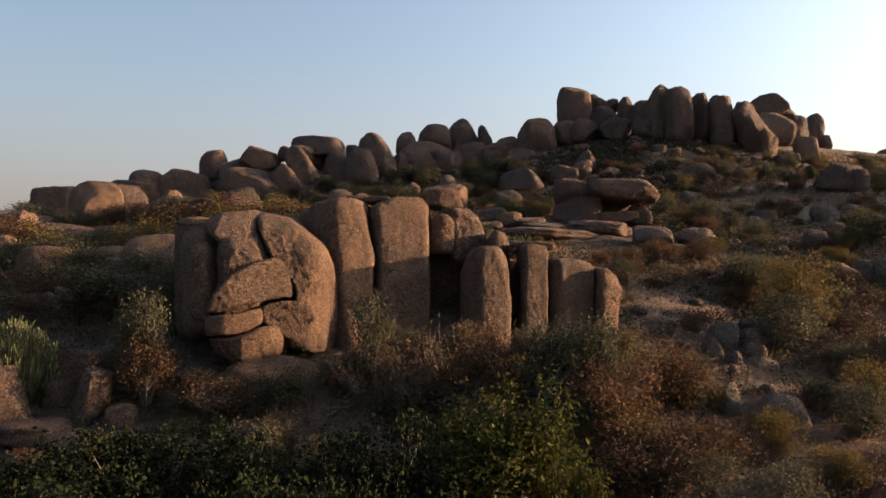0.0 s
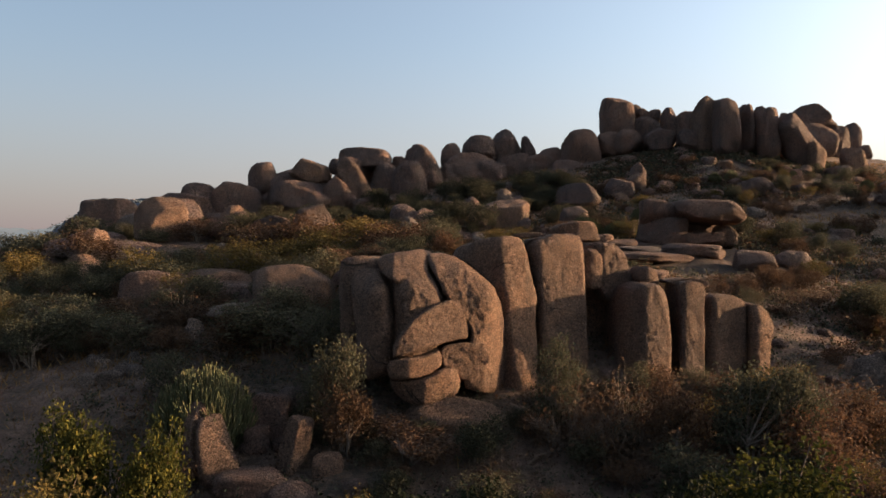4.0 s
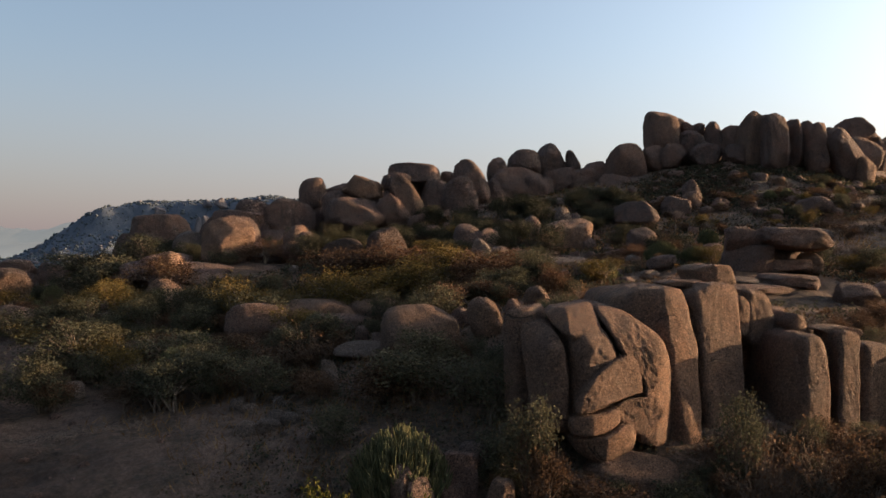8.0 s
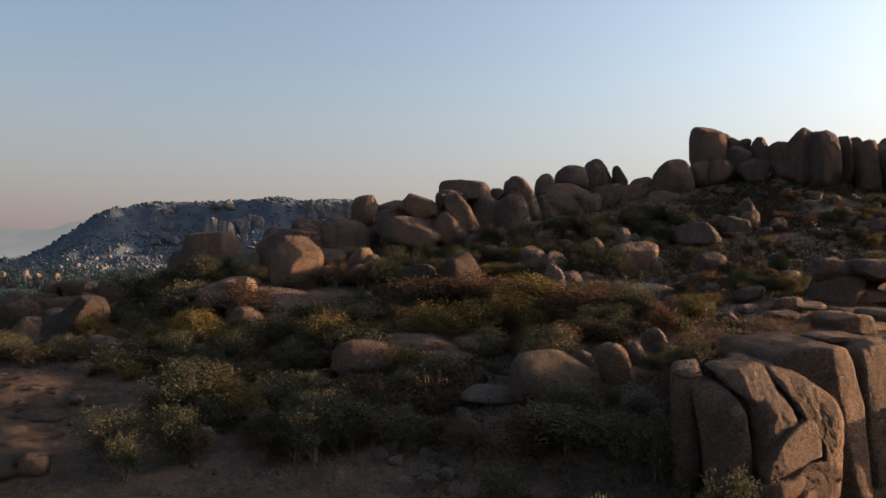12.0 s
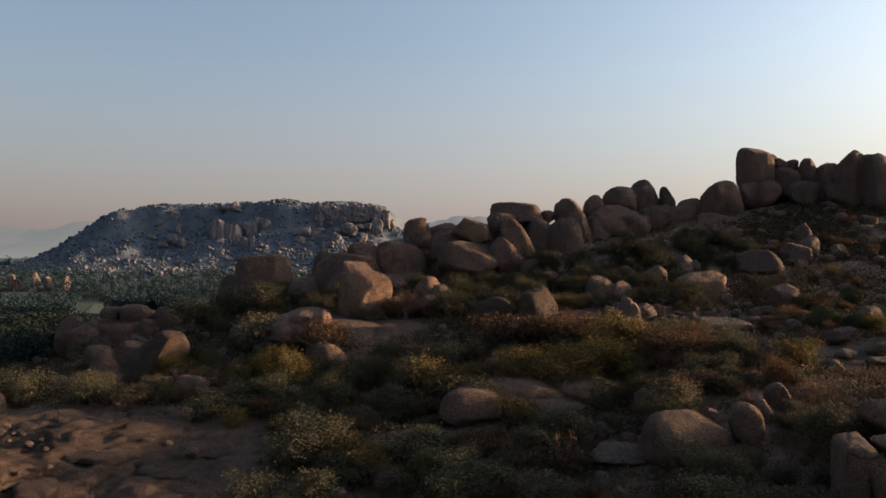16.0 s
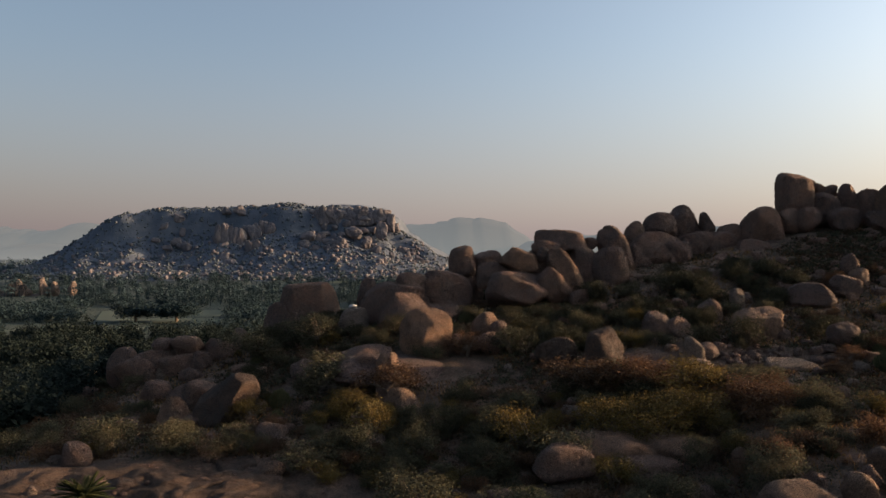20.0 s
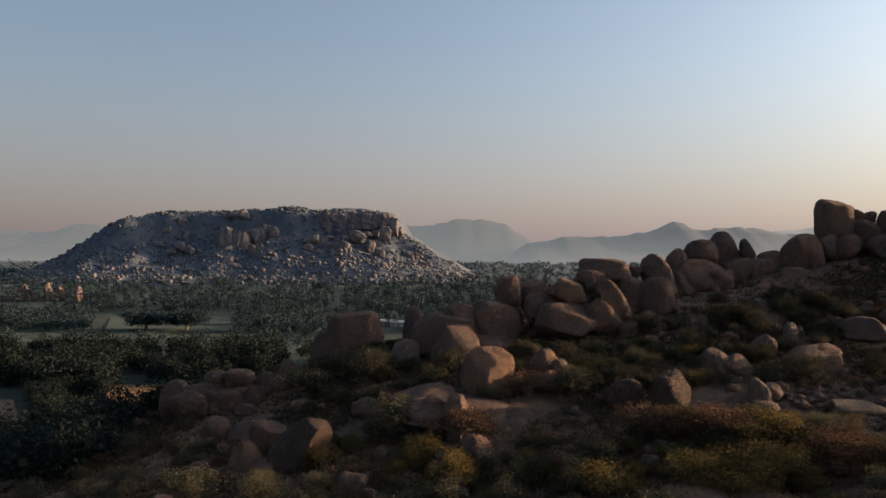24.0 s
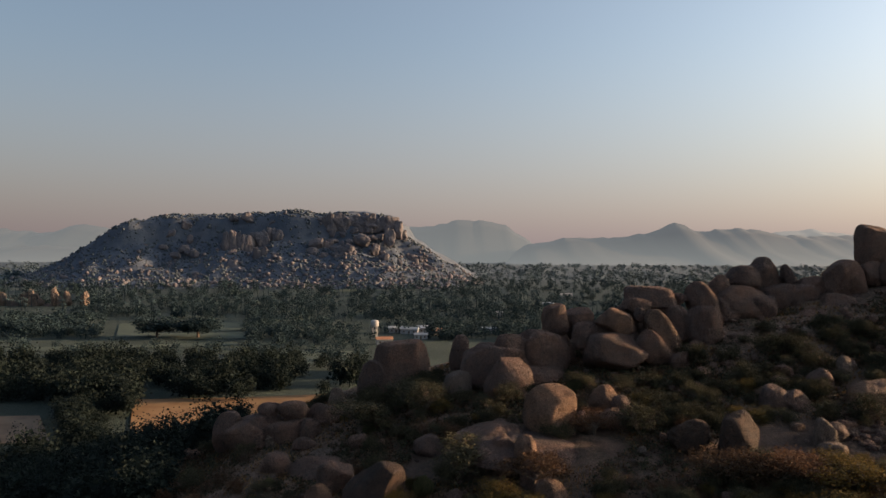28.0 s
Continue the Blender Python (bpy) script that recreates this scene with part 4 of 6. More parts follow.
def sticks(starts, ends, r0, r1, sides=3):
    """Tapered sticks from the starts to the ends."""
    n = len(starts)
    d = ends - starts
    d /= np.linalg.norm(d, axis=1)[:, None] + 1e-9
    ref = np.where(np.abs(d[:, 2:3]) > 0.9, np.array([[1.0, 0, 0]]), np.array([[0, 0, 1.0]]))
    a = np.cross(d, ref)
    a /= np.linalg.norm(a, axis=1)[:, None]
    b = np.cross(d, a)
    ring0, ring1 = [], []
    for k in range(sides):
        t = 2 * math.pi * k / sides
        off = a * math.cos(t) + b * math.sin(t)
        ring0.append(starts + off * np.reshape(r0, (-1, 1)))
        ring1.append(ends + off * np.reshape(r1, (-1, 1)))
    v = np.stack(ring0 + ring1, 1).reshape(-1, 3)
    base = np.arange(n)[:, None] * 2 * sides
    f = np.vstack([base + np.array([[k, (k + 1) % sides, sides + (k + 1) % sides, sides + k]]) for k in range(sides)])
    return v, f


def crown(rs, clumps, per, lumps=5, low=0.12, spread_=0.11):
    """Leaf places in a lumpy, gappy dome one wide and one high."""
    lump = rs.uniform(-1, 1, (lumps, 3)) * (0.27, 0.27, 0.22) + (0, 0, 0.55)
    lr = rs.uniform(0.18, 0.30, lumps)
    c = []
    while len(c) < clumps:
        k = rs.randint(lumps)
        d = rs.normal(size=3)
        d /= np.linalg.norm(d)
        q = lump[k] + d * lr[k] * rs.uniform(0.55, 1.05)
        if q[2] > low:
            c.append(q)
    c = np.array(c)
    p = np.repeat(c, per, 0) + rs.normal(size=(clumps * per, 3)) * spread_ * 0.45
    n = rs.normal(size=p.shape) + (0, 0, 0.7)
    return c, p, n / np.linalg.norm(n, axis=1)[:, None]


PLANTS = {}


def plant_mesh(kind, v):
    """The meshes of a plant one metre wide and high, as parts: name, mesh, label."""
    key = (kind, v)
    if key in PLANTS:
        return PLANTS[key]
    rs = np.random.RandomState(sum(map(ord, kind)) * 13 + v)
    root = np.zeros((1, 3))
    out = []
    if kind in ("green_shrub", "dark_shrub", "yellow_shrub", "leafy_tree", "russet_shrub", "dark_tree"):
        big = kind in ("leafy_tree", "dark_tree")
        c, p, n = crown(rs, 420 if big else 190, 18 if big else 19, 13 if big else 7, 0.02 if big else 0.05, 0.075 if big else 0.12)
        leaf = {"green_shrub": "green", "dark_shrub": "dark", "yellow_shrub": "yellow", "leafy_tree": "sunny", "russet_shrub": "russet", "dark_tree": "deep"}[kind]
        lv, lf = leaves_mesh("leaves", p, n, 0.02 if big else 0.02, None, rs)
        fork = np.array([[0, 0, 0.12]]) + rs.normal(size=(7, 3)) * (0.1, 0.1, 0.03) + (0, 0, 0.14)
        pick = c[rs.permutation(len(c))[:46]]
        mid = fork[rs.randint(0, 7, len(pick))]
        sv, sf = sticks(np.vstack([np.repeat(root, 7, 0) + rs.normal(size=(7, 3)) * (0.03, 0.03, 0), mid]), np.vstack([fork, pick]),
                        np.r_[np.full(7, 0.02), np.full(len(pick), 0.009)], np.r_[np.full(7, 0.012), np.full(len(pick), 0.003)], 4)
        sv[:, 2] = np.where(sv[:, 2] < 0.02, -0.12, sv[:, 2])
        out = [("branchwork", mesh_of("branchwork", sv, sf, BARK), ""), ("foliage", mesh_of("foliage", lv, lf, LEAF[leaf], False), "")]
    elif kind == "dry_shrub":
        m = 34
        d = rs.normal(size=(m, 3)) * (1, 1, 0.35) + (0, 0, 0.75)
        d /= np.linalg.norm(d, axis=1)[:, None]
        tip = d * rs.uniform(0.35, 0.55, (m, 1))
        k = rs.randint(0, m, 420)
        st = tip[k] * rs.uniform(0.35, 1.0, (420, 1))
        d2 = d[k] + rs.normal(size=(420, 3)) * 0.6
        en = st + d2 * rs.uniform(0.1, 0.26, (420, 1))
        en[:, 2] = np.abs(en[:, 2])
        sv, sf = sticks(np.vstack([np.repeat(root, m, 0), st]), np.vstack([tip, en]), np.r_[np.full(m, 0.008), np.full(420, 0.0032)], np.r_[np.full(m, 0.004), np.full(420, 0.001)])
        sv[:, 2] = np.where(np.abs(sv[:, 2]) < 0.01, -0.1, sv[:, 2])
        q = en[rs.randint(0, 420, 560)] + rs.normal(size=(560, 3)) * 0.03
        nn = rs.normal(size=(560, 3))
        lv, lf = leaves_mesh("leaves", q, nn / np.linalg.norm(nn, axis=1)[:, None], 0.026, None, rs)
        out = [("branchwork", mesh_of("branchwork", sv, sf, TWIG), "bare grey-brown twigs"), ("foliage", mesh_of("foliage", lv, lf, LEAF["russet"], False), "")]
    elif kind == "spurge_bush":
        m = 620
        a_, q_ = rs.uniform(0, 6.283, m), np.sqrt(rs.uniform(0, 1, m))
        foot_ = np.stack([np.cos(a_) * q_ * 0.2, np.sin(a_) * q_ * 0.2, np.full(m, -0.08)], 1)
        tall_ = np.sqrt(np.maximum(0.04, 1 - (q_ * 0.92) ** 2)) * rs.uniform(0.72, 0.9, m)
        tip = np.stack([np.cos(a_) * q_ * 0.46, np.sin(a_) * q_ * 0.46, tall_], 1)
        mid_ = foot_ * 0.35 + tip * 0.65 - np.stack([0 * a_, 0 * a_, tall_ * 0.16], 1) + rs.normal(size=(m, 3)) * 0.012
        k = rs.randint(0, m, 2600)
        st = mid_[k] + (tip - mid_)[k] * rs.uniform(0.0, 0.9, (2600, 1))
        en = st + (rs.normal(size=(2600, 3)) * (0.25, 0.25, 0.1) + (0, 0, 0.9)) * rs.uniform(0.05, 0.13, (2600, 1))
        sv, sf = sticks(np.vstack([foot_, mid_]), np.vstack([mid_, tip]), np.full(2 * m, 0.0055), np.full(2 * m, 0.0045), 3)
        tv, tf = sticks(st, en, np.full(2600, 0.005), np.full(2600, 0.004), 3)
        out = [("branchwork", mesh_of("branchwork", sv, sf, LEAF["spurge"]), ""), ("foliage", mesh_of("foliage", tv, tf, LEAF["spurge"]), "upright grey-green shoots")]
    PLANTS[key] = out
    return out


PLANT_LABEL = {
    "green_shrub": ("dark green leafy shrub growing among stones", "shrub"),
    "dark_shrub": ("dense dark green shrub on the shaded slope", "shrub"),
    "yellow_shrub": ("yellowing green shrub touched by low sun", "shrub"),
    "leafy_tree": ("small spreading tree with yellow-green leaves", "tree"),
    "dark_tree": ("low tree with deep shade put into its leaf colour", "tree"),
    "russet_shrub": ("dry russet-brown shrub on the stony slope", "shrub"),
    "dry_shrub": ("bare twiggy grey-brown shrub with few leaves", "shrub"),
    "spurge_bush": ("dense grey-green spurge bush of upright stems", "bush"),
}
grown = [0]


def plant(kind, x, y, w, h, group="hillside shrubs", sink=0.0):
    grown[0] += 1
    label, category = PLANT_LABEL[kind]
    ob = new(kind, None)
    ob.empty_display_size = 0.2
    for name, me, lab in plant_mesh(kind, grown[0] % 5):
        part(name, me, ob, lab)
    ob.matrix_world = pose(x, y, float(ground(x, y)) - 0.05 - sink, 0, 0, (grown[0] * 137) % 360) @ Matrix.Diagonal((w, w, h, 1))
    return tagged(ob, label, category, group)


plant("leafy_tree", 1.54, 21.0, 5.47, 4.78)
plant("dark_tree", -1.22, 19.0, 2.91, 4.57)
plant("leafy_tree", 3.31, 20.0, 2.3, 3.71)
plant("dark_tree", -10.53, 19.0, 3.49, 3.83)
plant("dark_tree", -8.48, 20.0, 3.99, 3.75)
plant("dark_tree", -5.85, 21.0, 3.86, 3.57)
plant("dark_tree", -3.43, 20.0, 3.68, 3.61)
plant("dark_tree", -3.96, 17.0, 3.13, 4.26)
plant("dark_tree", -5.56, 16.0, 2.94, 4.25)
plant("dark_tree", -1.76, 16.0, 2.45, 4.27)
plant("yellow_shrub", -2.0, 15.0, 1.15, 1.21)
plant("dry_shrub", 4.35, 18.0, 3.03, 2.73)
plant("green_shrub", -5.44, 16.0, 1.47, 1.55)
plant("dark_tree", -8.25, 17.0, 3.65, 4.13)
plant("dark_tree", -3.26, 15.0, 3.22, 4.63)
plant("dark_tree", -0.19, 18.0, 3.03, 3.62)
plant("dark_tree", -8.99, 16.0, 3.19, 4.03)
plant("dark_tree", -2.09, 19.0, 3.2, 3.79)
plant("green_shrub", -12.0, 30.0, 3.0, 4.8)
plant("russet_shrub", -11.6, 29.0, 2.6, 3.4)
plant("dry_shrub", -2.8, 29.8, 3.4, 4.4)
plant("green_shrub", -3.2, 30.8, 2.4, 4.0)
plant("dry_shrub", -0.98, 29.6, 3.3, 4.2)
plant("dry_shrub", 0.37, 30.2, 3.7, 4.4)
plant("russet_shrub", 1.42, 29.0, 3.2, 3.9)
plant("green_shrub", 4.2, 28.6, 4.2, 4.7)
plant("green_shrub", 5.9, 29.2, 3.0, 4.0)
plant("dry_shrub", 8.99, 36.0, 2.48, 2.23)
plant("russet_shrub", 6.6, 27.4, 3.9, 4.2)
plant("dry_shrub", 9.81, 35.0, 4.29, 2.35)
plant("russet_shrub", 9.4, 31.0, 3.8, 3.2)
plant("yellow_shrub", 6.89, 26.0, 2.39, 2.51)
plant("russet_shrub", 8.88, 26.0, 3.99, 2.49)
plant("russet_shrub", 6.73, 24.0, 4.05, 3.05)
plant("dry_shrub", 5.45, 20.0, 3.37, 3.03)
plant("dry_shrub", 8.36, 20.0, 4.29, 3.16)
plant("dry_shrub", 6.63, 19.0, 3.49, 3.15)
plant("yellow_shrub", 13.32, 25.0, 2.11, 2.21)
plant("yellow_shrub", 18.53, 32.0, 3.19, 3.35)
plant("yellow_shrub", 20.47, 42.0, 4.83, 5.07)
plant("green_shrub", 18.98, 48.0, 4.78, 2.88)
plant("green_shrub", 18.88, 40.0, 4.9, 3.09)
plant("yellow_shrub", 10.96, 20.0, 2.45, 2.58)
plant("green_shrub", 12.43, 36.0, 1.66, 0.83)
plant("dry_shrub", 24.0, 45.0, 6.21, 3.1)
plant("green_shrub", 35.93, 62.0, 6.65, 3.33)
plant("spurge_bush", 6.67, 75.0, 4.02, 2.77)
plant("spurge_bush", 9.98, 74.0, 3.97, 1.98)
plant("leafy_tree", -18.9, 22.2, 2.8, 5.0)
plant("yellow_shrub", -18.0, 19.0, 3.8, 4.4)
plant("leafy_tree", -16.7, 22.3, 2.4, 4.4)
plant("yellow_shrub", -15.6, 19.5, 2.6, 3.4)
plant("spurge_bush", -17.4, 29.6, 4.8, 3.9)
plant("dry_shrub", -18.05, 27.0, 2.49, 2.24)
plant("green_shrub", -13.22, 31.5, 2.91, 2.96)
plant("yellow_shrub", -10.08, 22.0, 2.54, 2.67)
plant("russet_shrub", -9.2, 28.6, 4.2, 1.9)
plant("spurge_bush", -32.83, 47.5, 3.3, 2.48)
plant("dry_shrub", -24.2, 47.0, 4.36, 3.55)
plant("dry_shrub", -26.74, 47.0, 3.63, 3.23)
plant("yellow_shrub", -45.59, 66.0, 4.58, 4.17)
plant("yellow_shrub", -33.02, 62.0, 6.21, 4.41)
plant("green_shrub", -29.28, 58.0, 5.81, 3.55)
plant("yellow_shrub", -19.57, 63.0, 6.8, 3.72)
plant("yellow_shrub", -21.61, 60.0, 5.55, 3.37)
plant("green_shrub", -14.29, 70.0, 4.85, 2.81)
plant("russet_shrub", -11.13, 64.0, 7.4, 3.7)
plant("russet_shrub", -13.43, 62.0, 5.26, 2.63)
plant("yellow_shrub", -2.67, 60.0, 4.63, 2.31)
plant("yellow_shrub", -25.37, 62.0, 5.26, 4.0)
plant("yellow_shrub", -38.91, 50.0, 3.86, 2.61)
plant("yellow_shrub", -48.52, 58.0, 3.58, 1.79)
plant("green_shrub", -30.28, 44.0, 5.1, 2.94)
plant("russet_shrub", -28.87, 50.0, 4.63, 2.32)
plant("dry_shrub", -34.22, 48.0, 3.71, 3.1)
plant("green_shrub", -31.92, 42.0, 4.87, 2.83)
plant("green_shrub", -26.4, 42.0, 4.54, 2.27)
plant("dry_shrub", -17.18, 43.0, 3.66, 3.29)
plant("green_shrub", -17.16, 39.0, 6.03, 3.02)
plant("green_shrub", -14.39, 38.0, 5.29, 3.13)
plant("russet_shrub", -19.27, 39.0, 5.43, 2.71)
plant("green_shrub", -13.2, 36.0, 3.9, 3.12)
plant("green_shrub", -41.12, 40.0, 2.78, 2.81)
plant("green_shrub", -68.88, 66.0, 7.11, 3.55)
plant("green_shrub", -61.93, 64.0, 5.42, 2.71)
plant("yellow_shrub", -58.91, 73.0, 3.93, 2.66)
plant("yellow_shrub", -48.06, 72.0, 4.98, 2.86)
plant("yellow_shrub", -45.29, 72.0, 3.32, 1.82)
plant("yellow_shrub", -25.19, 66.0, 6.09, 3.05)
plant("yellow_shrub", -17.24, 62.0, 5.25, 3.63)
plant("russet_shrub", -12.88, 65.0, 6.5, 3.61)
plant("russet_shrub", -14.57, 53.0, 5.31, 2.65)
plant("russet_shrub", -11.7, 54.0, 4.16, 2.08)
plant("yellow_shrub", -26.61, 54.0, 4.16, 2.84)
plant("green_shrub", -50.1, 60.0, 6.0, 3.0)
plant("yellow_shrub", -36.8, 48.0, 3.33, 2.44)
plant("green_shrub", -40.72, 50.0, 6.55, 3.64)
plant("green_shrub", -33.79, 50.0, 5.78, 2.89)
plant("spurge_bush", -32.98, 51.0, 3.53, 2.65)
plant("green_shrub", -41.21, 85.0, 4.57, 2.8)
plant("green_shrub", -64.51, 100.0, 8.5, 4.25)
plant("green_shrub", -56.04, 100.0, 8.5, 4.25)
plant("green_shrub", -59.42, 106.0, 7.37, 3.68)
plant("green_shrub", -53.21, 80.0, 9.29, 4.65)
plant("russet_shrub", -44.45, 76.0, 8.24, 4.12)
plant("yellow_shrub", -48.79, 73.0, 5.09, 2.55)
plant("green_shrub", -31.21, 86.0, 5.99, 2.99)
plant("russet_shrub", -36.53, 86.0, 5.99, 2.99)
plant("russet_shrub", -25.24, 74.0, 9.18, 4.59)
plant("russet_shrub", -19.88, 72.0, 8.93, 4.47)
plant("yellow_shrub", -15.4, 70.0, 8.14, 4.07)
plant("dark_shrub", -17.35, 108, 5.256, 3.504)
plant("dark_shrub", -12.85, 107, 4.672, 3.212)
plant("dark_shrub", -6.51, 108, 5.6295, 3.756)
plant("dark_shrub", -2.01, 107, 5.004, 3.443)
plant("dark_shrub", -10.52, 96, 4.6755, 3.114)
plant("dark_shrub", -6.02, 95, 4.156, 2.8545)
plant("dark_shrub", -26.4, 100, 4.1715, 2.784)
plant("dark_shrub", -21.9, 99, 3.708, 2.552)


def date_palm(x, y, h):
    """A young palm: a shaggy trunk under a ball of stiff fronds."""
    rs = np.random.RandomState(77)
    ob = new("date_palm", None)
    m = 260
    t, z = rs.uniform(0, 6.283, m), rs.uniform(-0.3, h * 0.6, m)
    o = np.stack([np.cos(t), np.sin(t), 0 * t], 1)
    st = o * 0.18 + np.stack([0 * t, 0 * t, z], 1)
    v, f = sticks(np.vstack([[[0, 0, -0.4]], st]), np.vstack([[[0, 0, h * 0.62]], st + o * 0.32 + (0, 0, 0.1) - rs.uniform(0, 0.7, (m, 1)) * (0, 0, 1)]), np.r_[0.24, np.full(m, 0.05)], np.r_[0.2, np.full(m, 0.02)], 5)
    part("trunk", mesh_of("trunk", v, f, TWIG), ob, "shaggy trunk of dead leaf bases")
    for i in range(52):
        t, up_ = rs.uniform(0, 6.283), rs.uniform(-0.9, 1.2)
        d = np.array([math.cos(t) * math.cos(up_), math.sin(t) * math.cos(up_), math.sin(up_)])
        line = np.array([[0, 0, h * 0.62]]) + np.linspace(0, 1, 16)[:, None] * d * h * 0.29 - np.linspace(0, 1, 16)[:, None] ** 2 * (0, 0, 0.35)
        side = np.cross(d, (0, 0, 1.0))
        side /= np.linalg.norm(side)
        tips = np.vstack([line[2:] + s_ * side * 0.3 * (1 - 0.6 * np.linspace(0, 1, 14)[:, None]) + d * 0.3 for s_ in (-1, 1)])
        v, f = sticks(np.vstack([line[:-1], np.vstack([line[2:], line[2:]])]), np.vstack([line[1:], tips]), np.full(43, 0.035), np.full(43, 0.015))
        part("frond", mesh_of("frond", v, f, LEAF["palm"]), ob)
    ob.location = (x, y, float(ground(x, y)))
    tagged(ob, "young date palm with a shaggy trunk on open rock", "palm")


date_palm(-60.9, 44.2, 5.6)

# shrubs over the rest of the hill, thicker where the ground holds more earth
def scatter(kind, number, x0, x1, y0, y1, small, large, seed, tall=0.75):
    rs = np.random.RandomState(seed)
    feet = np.array(FEET)
    made = 0
    while made < number:
        x, y = rs.uniform(x0, x1), rs.uniform(y0, y1)
        w = rs.uniform(small, large) * rs.uniform(0.75, 1.0)
        if abs(x + 27) > 0.75 * y + 45:
            continue
        if rough(np.array([[x, y, 0.0]]), 0.05, seed % 3, 2)[0] < rs.uniform(-0.9, 0.5) or bare(x, y) > 0.35 or ((x + 40) / 17) ** 2 + ((y - 37) / 5) ** 2 < 1:
            continue
        if (np.hypot(feet[:, 0] - x, feet[:, 1] - y) < feet[:, 2] + 0.28 * w).any():
            continue
        plant(kind, x, y, w, w * rs.uniform(tall * 0.8, tall * 1.2))
        made += 1


scatter("green_shrub", 130, -100, 72, 60, 120, 1.6, 4.4, 5)
scatter("yellow_shrub", 50, -90, 60, 55, 105, 1.4, 3.6, 6)
scatter("russet_shrub", 130, -95, 72, 60, 118, 1.4, 4.2, 7, 0.62)
scatter("dry_shrub", 110, -95, 70, 58, 112, 1.4, 4.0, 8)
scatter("spurge_bush", 40, -80, 60, 40, 110, 1.2, 3.0, 9, 0.8)
scatter("dark_shrub", 130, -75, 12, 78, 118, 2.4, 5.4, 10, 0.7)
# the hollow beside the outcrop and the thicket below it
scatter("green_shrub", 95, -64, -6, 40, 72, 1.8, 4.4, 15)
scatter("dark_shrub", 70, -64, -6, 42, 74, 1.8, 4.4, 14, 0.7)
scatter("yellow_shrub", 45, -64, -6, 44, 72, 1.5, 3.6, 16)
scatter("russet_shrub", 70, -64, -4, 38, 74, 1.6, 3.8, 17, 0.65)
scatter("dry_shrub", 80, -64, -4, 40, 74, 1.6, 4.0, 18)
scatter("green_shrub", 55, -26, 36, 14, 58, 1.6, 4.0, 25)
scatter("yellow_shrub", 30, 3, 38, 16, 56, 1.4, 3.4, 26)
scatter("yellow_shrub", 30, 14, 66, 50, 105, 1.8, 4.2, 36)
scatter("russet_shrub", 30, 14, 66, 50, 105, 1.8, 4.2, 37, 0.65)
scatter("russet_shrub", 75, -4, 40, 18, 58, 1.4, 3.6, 27, 0.65)
scatter("dry_shrub", 85, -8, 40, 18, 58, 1.5, 3.6, 28)
scatter("dark_shrub", 34, -16, 9, 22, 31, 1.4, 2.8, 45, 0.8)
scatter("russet_shrub", 26, -16, 12, 22, 32, 1.2, 2.4, 46, 0.8)
scatter("dry_shrub", 20, -14, 10, 23, 32, 1.4, 2.6, 47, 0.9)

rs = np.random.RandomState(48)
for i in range(20):
    x = -3.6 + 12.4 * (i + rs.uniform(-0.3, 0.3)) / 19
    plant(("dry_shrub", "russet_shrub", "dry_shrub", "green_shrub")[i % 4], x, 32.6 + 0.18 * (x + 3) + rs.uniform(-0.8, 0.6), rs.uniform(1.4, 2.3), rs.uniform(1.5, 2.4))

# half-buried stones all over the slopes
rs = np.random.RandomState(90)
for i in range(170):
    x, y = rs.uniform(-95, 66), 52 + 66 * rs.uniform()
    w = 0.7 + 2.2 * rs.uniform() ** 2
    if abs(x + 27) < 0.75 * y + 45:
        boulder(x, y, float(ground(x, y)) + 0.22 * w, w, w * rs.uniform(0.55, 0.9), "aacb"[i % 4], rs.uniform(2.8, 4.5), 0.15, roll=rs.uniform(-15, 15))

# low scrub between the shrubs
rs = np.random.RandomState(30)
n = 46000
lx, ly = rs.uniform(-102, 74, n), 16 + 110 * rs.uniform(0, 1, n) ** 0.8
q = np.stack([lx, ly, 0 * lx], 1)
feet = np.array(FEET)
open_ = (bare(lx, ly) < 0.3) & (rough(q, 0.07, 12, 3) > -0.4) & (((lx + 41) / 17) ** 2 + ((ly - 37) / 5) ** 2 > 1) & (np.abs(lx + 27) < 0.75 * ly + 45)
lx, ly = lx[open_], ly[open_]
turn = rs.permutation(len(lx))
lx, ly = lx[turn], ly[turn]
clump = np.stack([lx, ly, ground(lx, ly)], 1)
size = rs.uniform(0.3, 0.75, len(lx))
per = 15
u = rs.normal(size=(len(lx), per, 3)) * (0.55, 0.55, 0.38)
u[..., 2] = np.abs(u[..., 2])
p = (clump[:, None, :] + u * size[:, None, None]).reshape(-1, 3)
nn = rs.normal(size=p.shape) + (0, 0, 0.6)
nn /= np.linalg.norm(nn, axis=1)[:, None]
lv, lf = leaves_mesh("", p, nn, 0.05 + 0.0011 * p[:, 1:2], None, rs, 0.6)
half = int(len(lf) * 0.68)
for nm, sl, mat_, lab in (("low_scrub", lf[:half], LEAF["green"], "low dark green scrub between the boulders"), ("dry_scrub", lf[half:], LEAF["russet"], "low dry brown scrub between the boulders")):
    tagged(new(nm, mesh_of(nm, lv[sl.min():sl.max() + 1], sl - sl.min(), mat_, False)), lab, "scrub", kind="stuff")

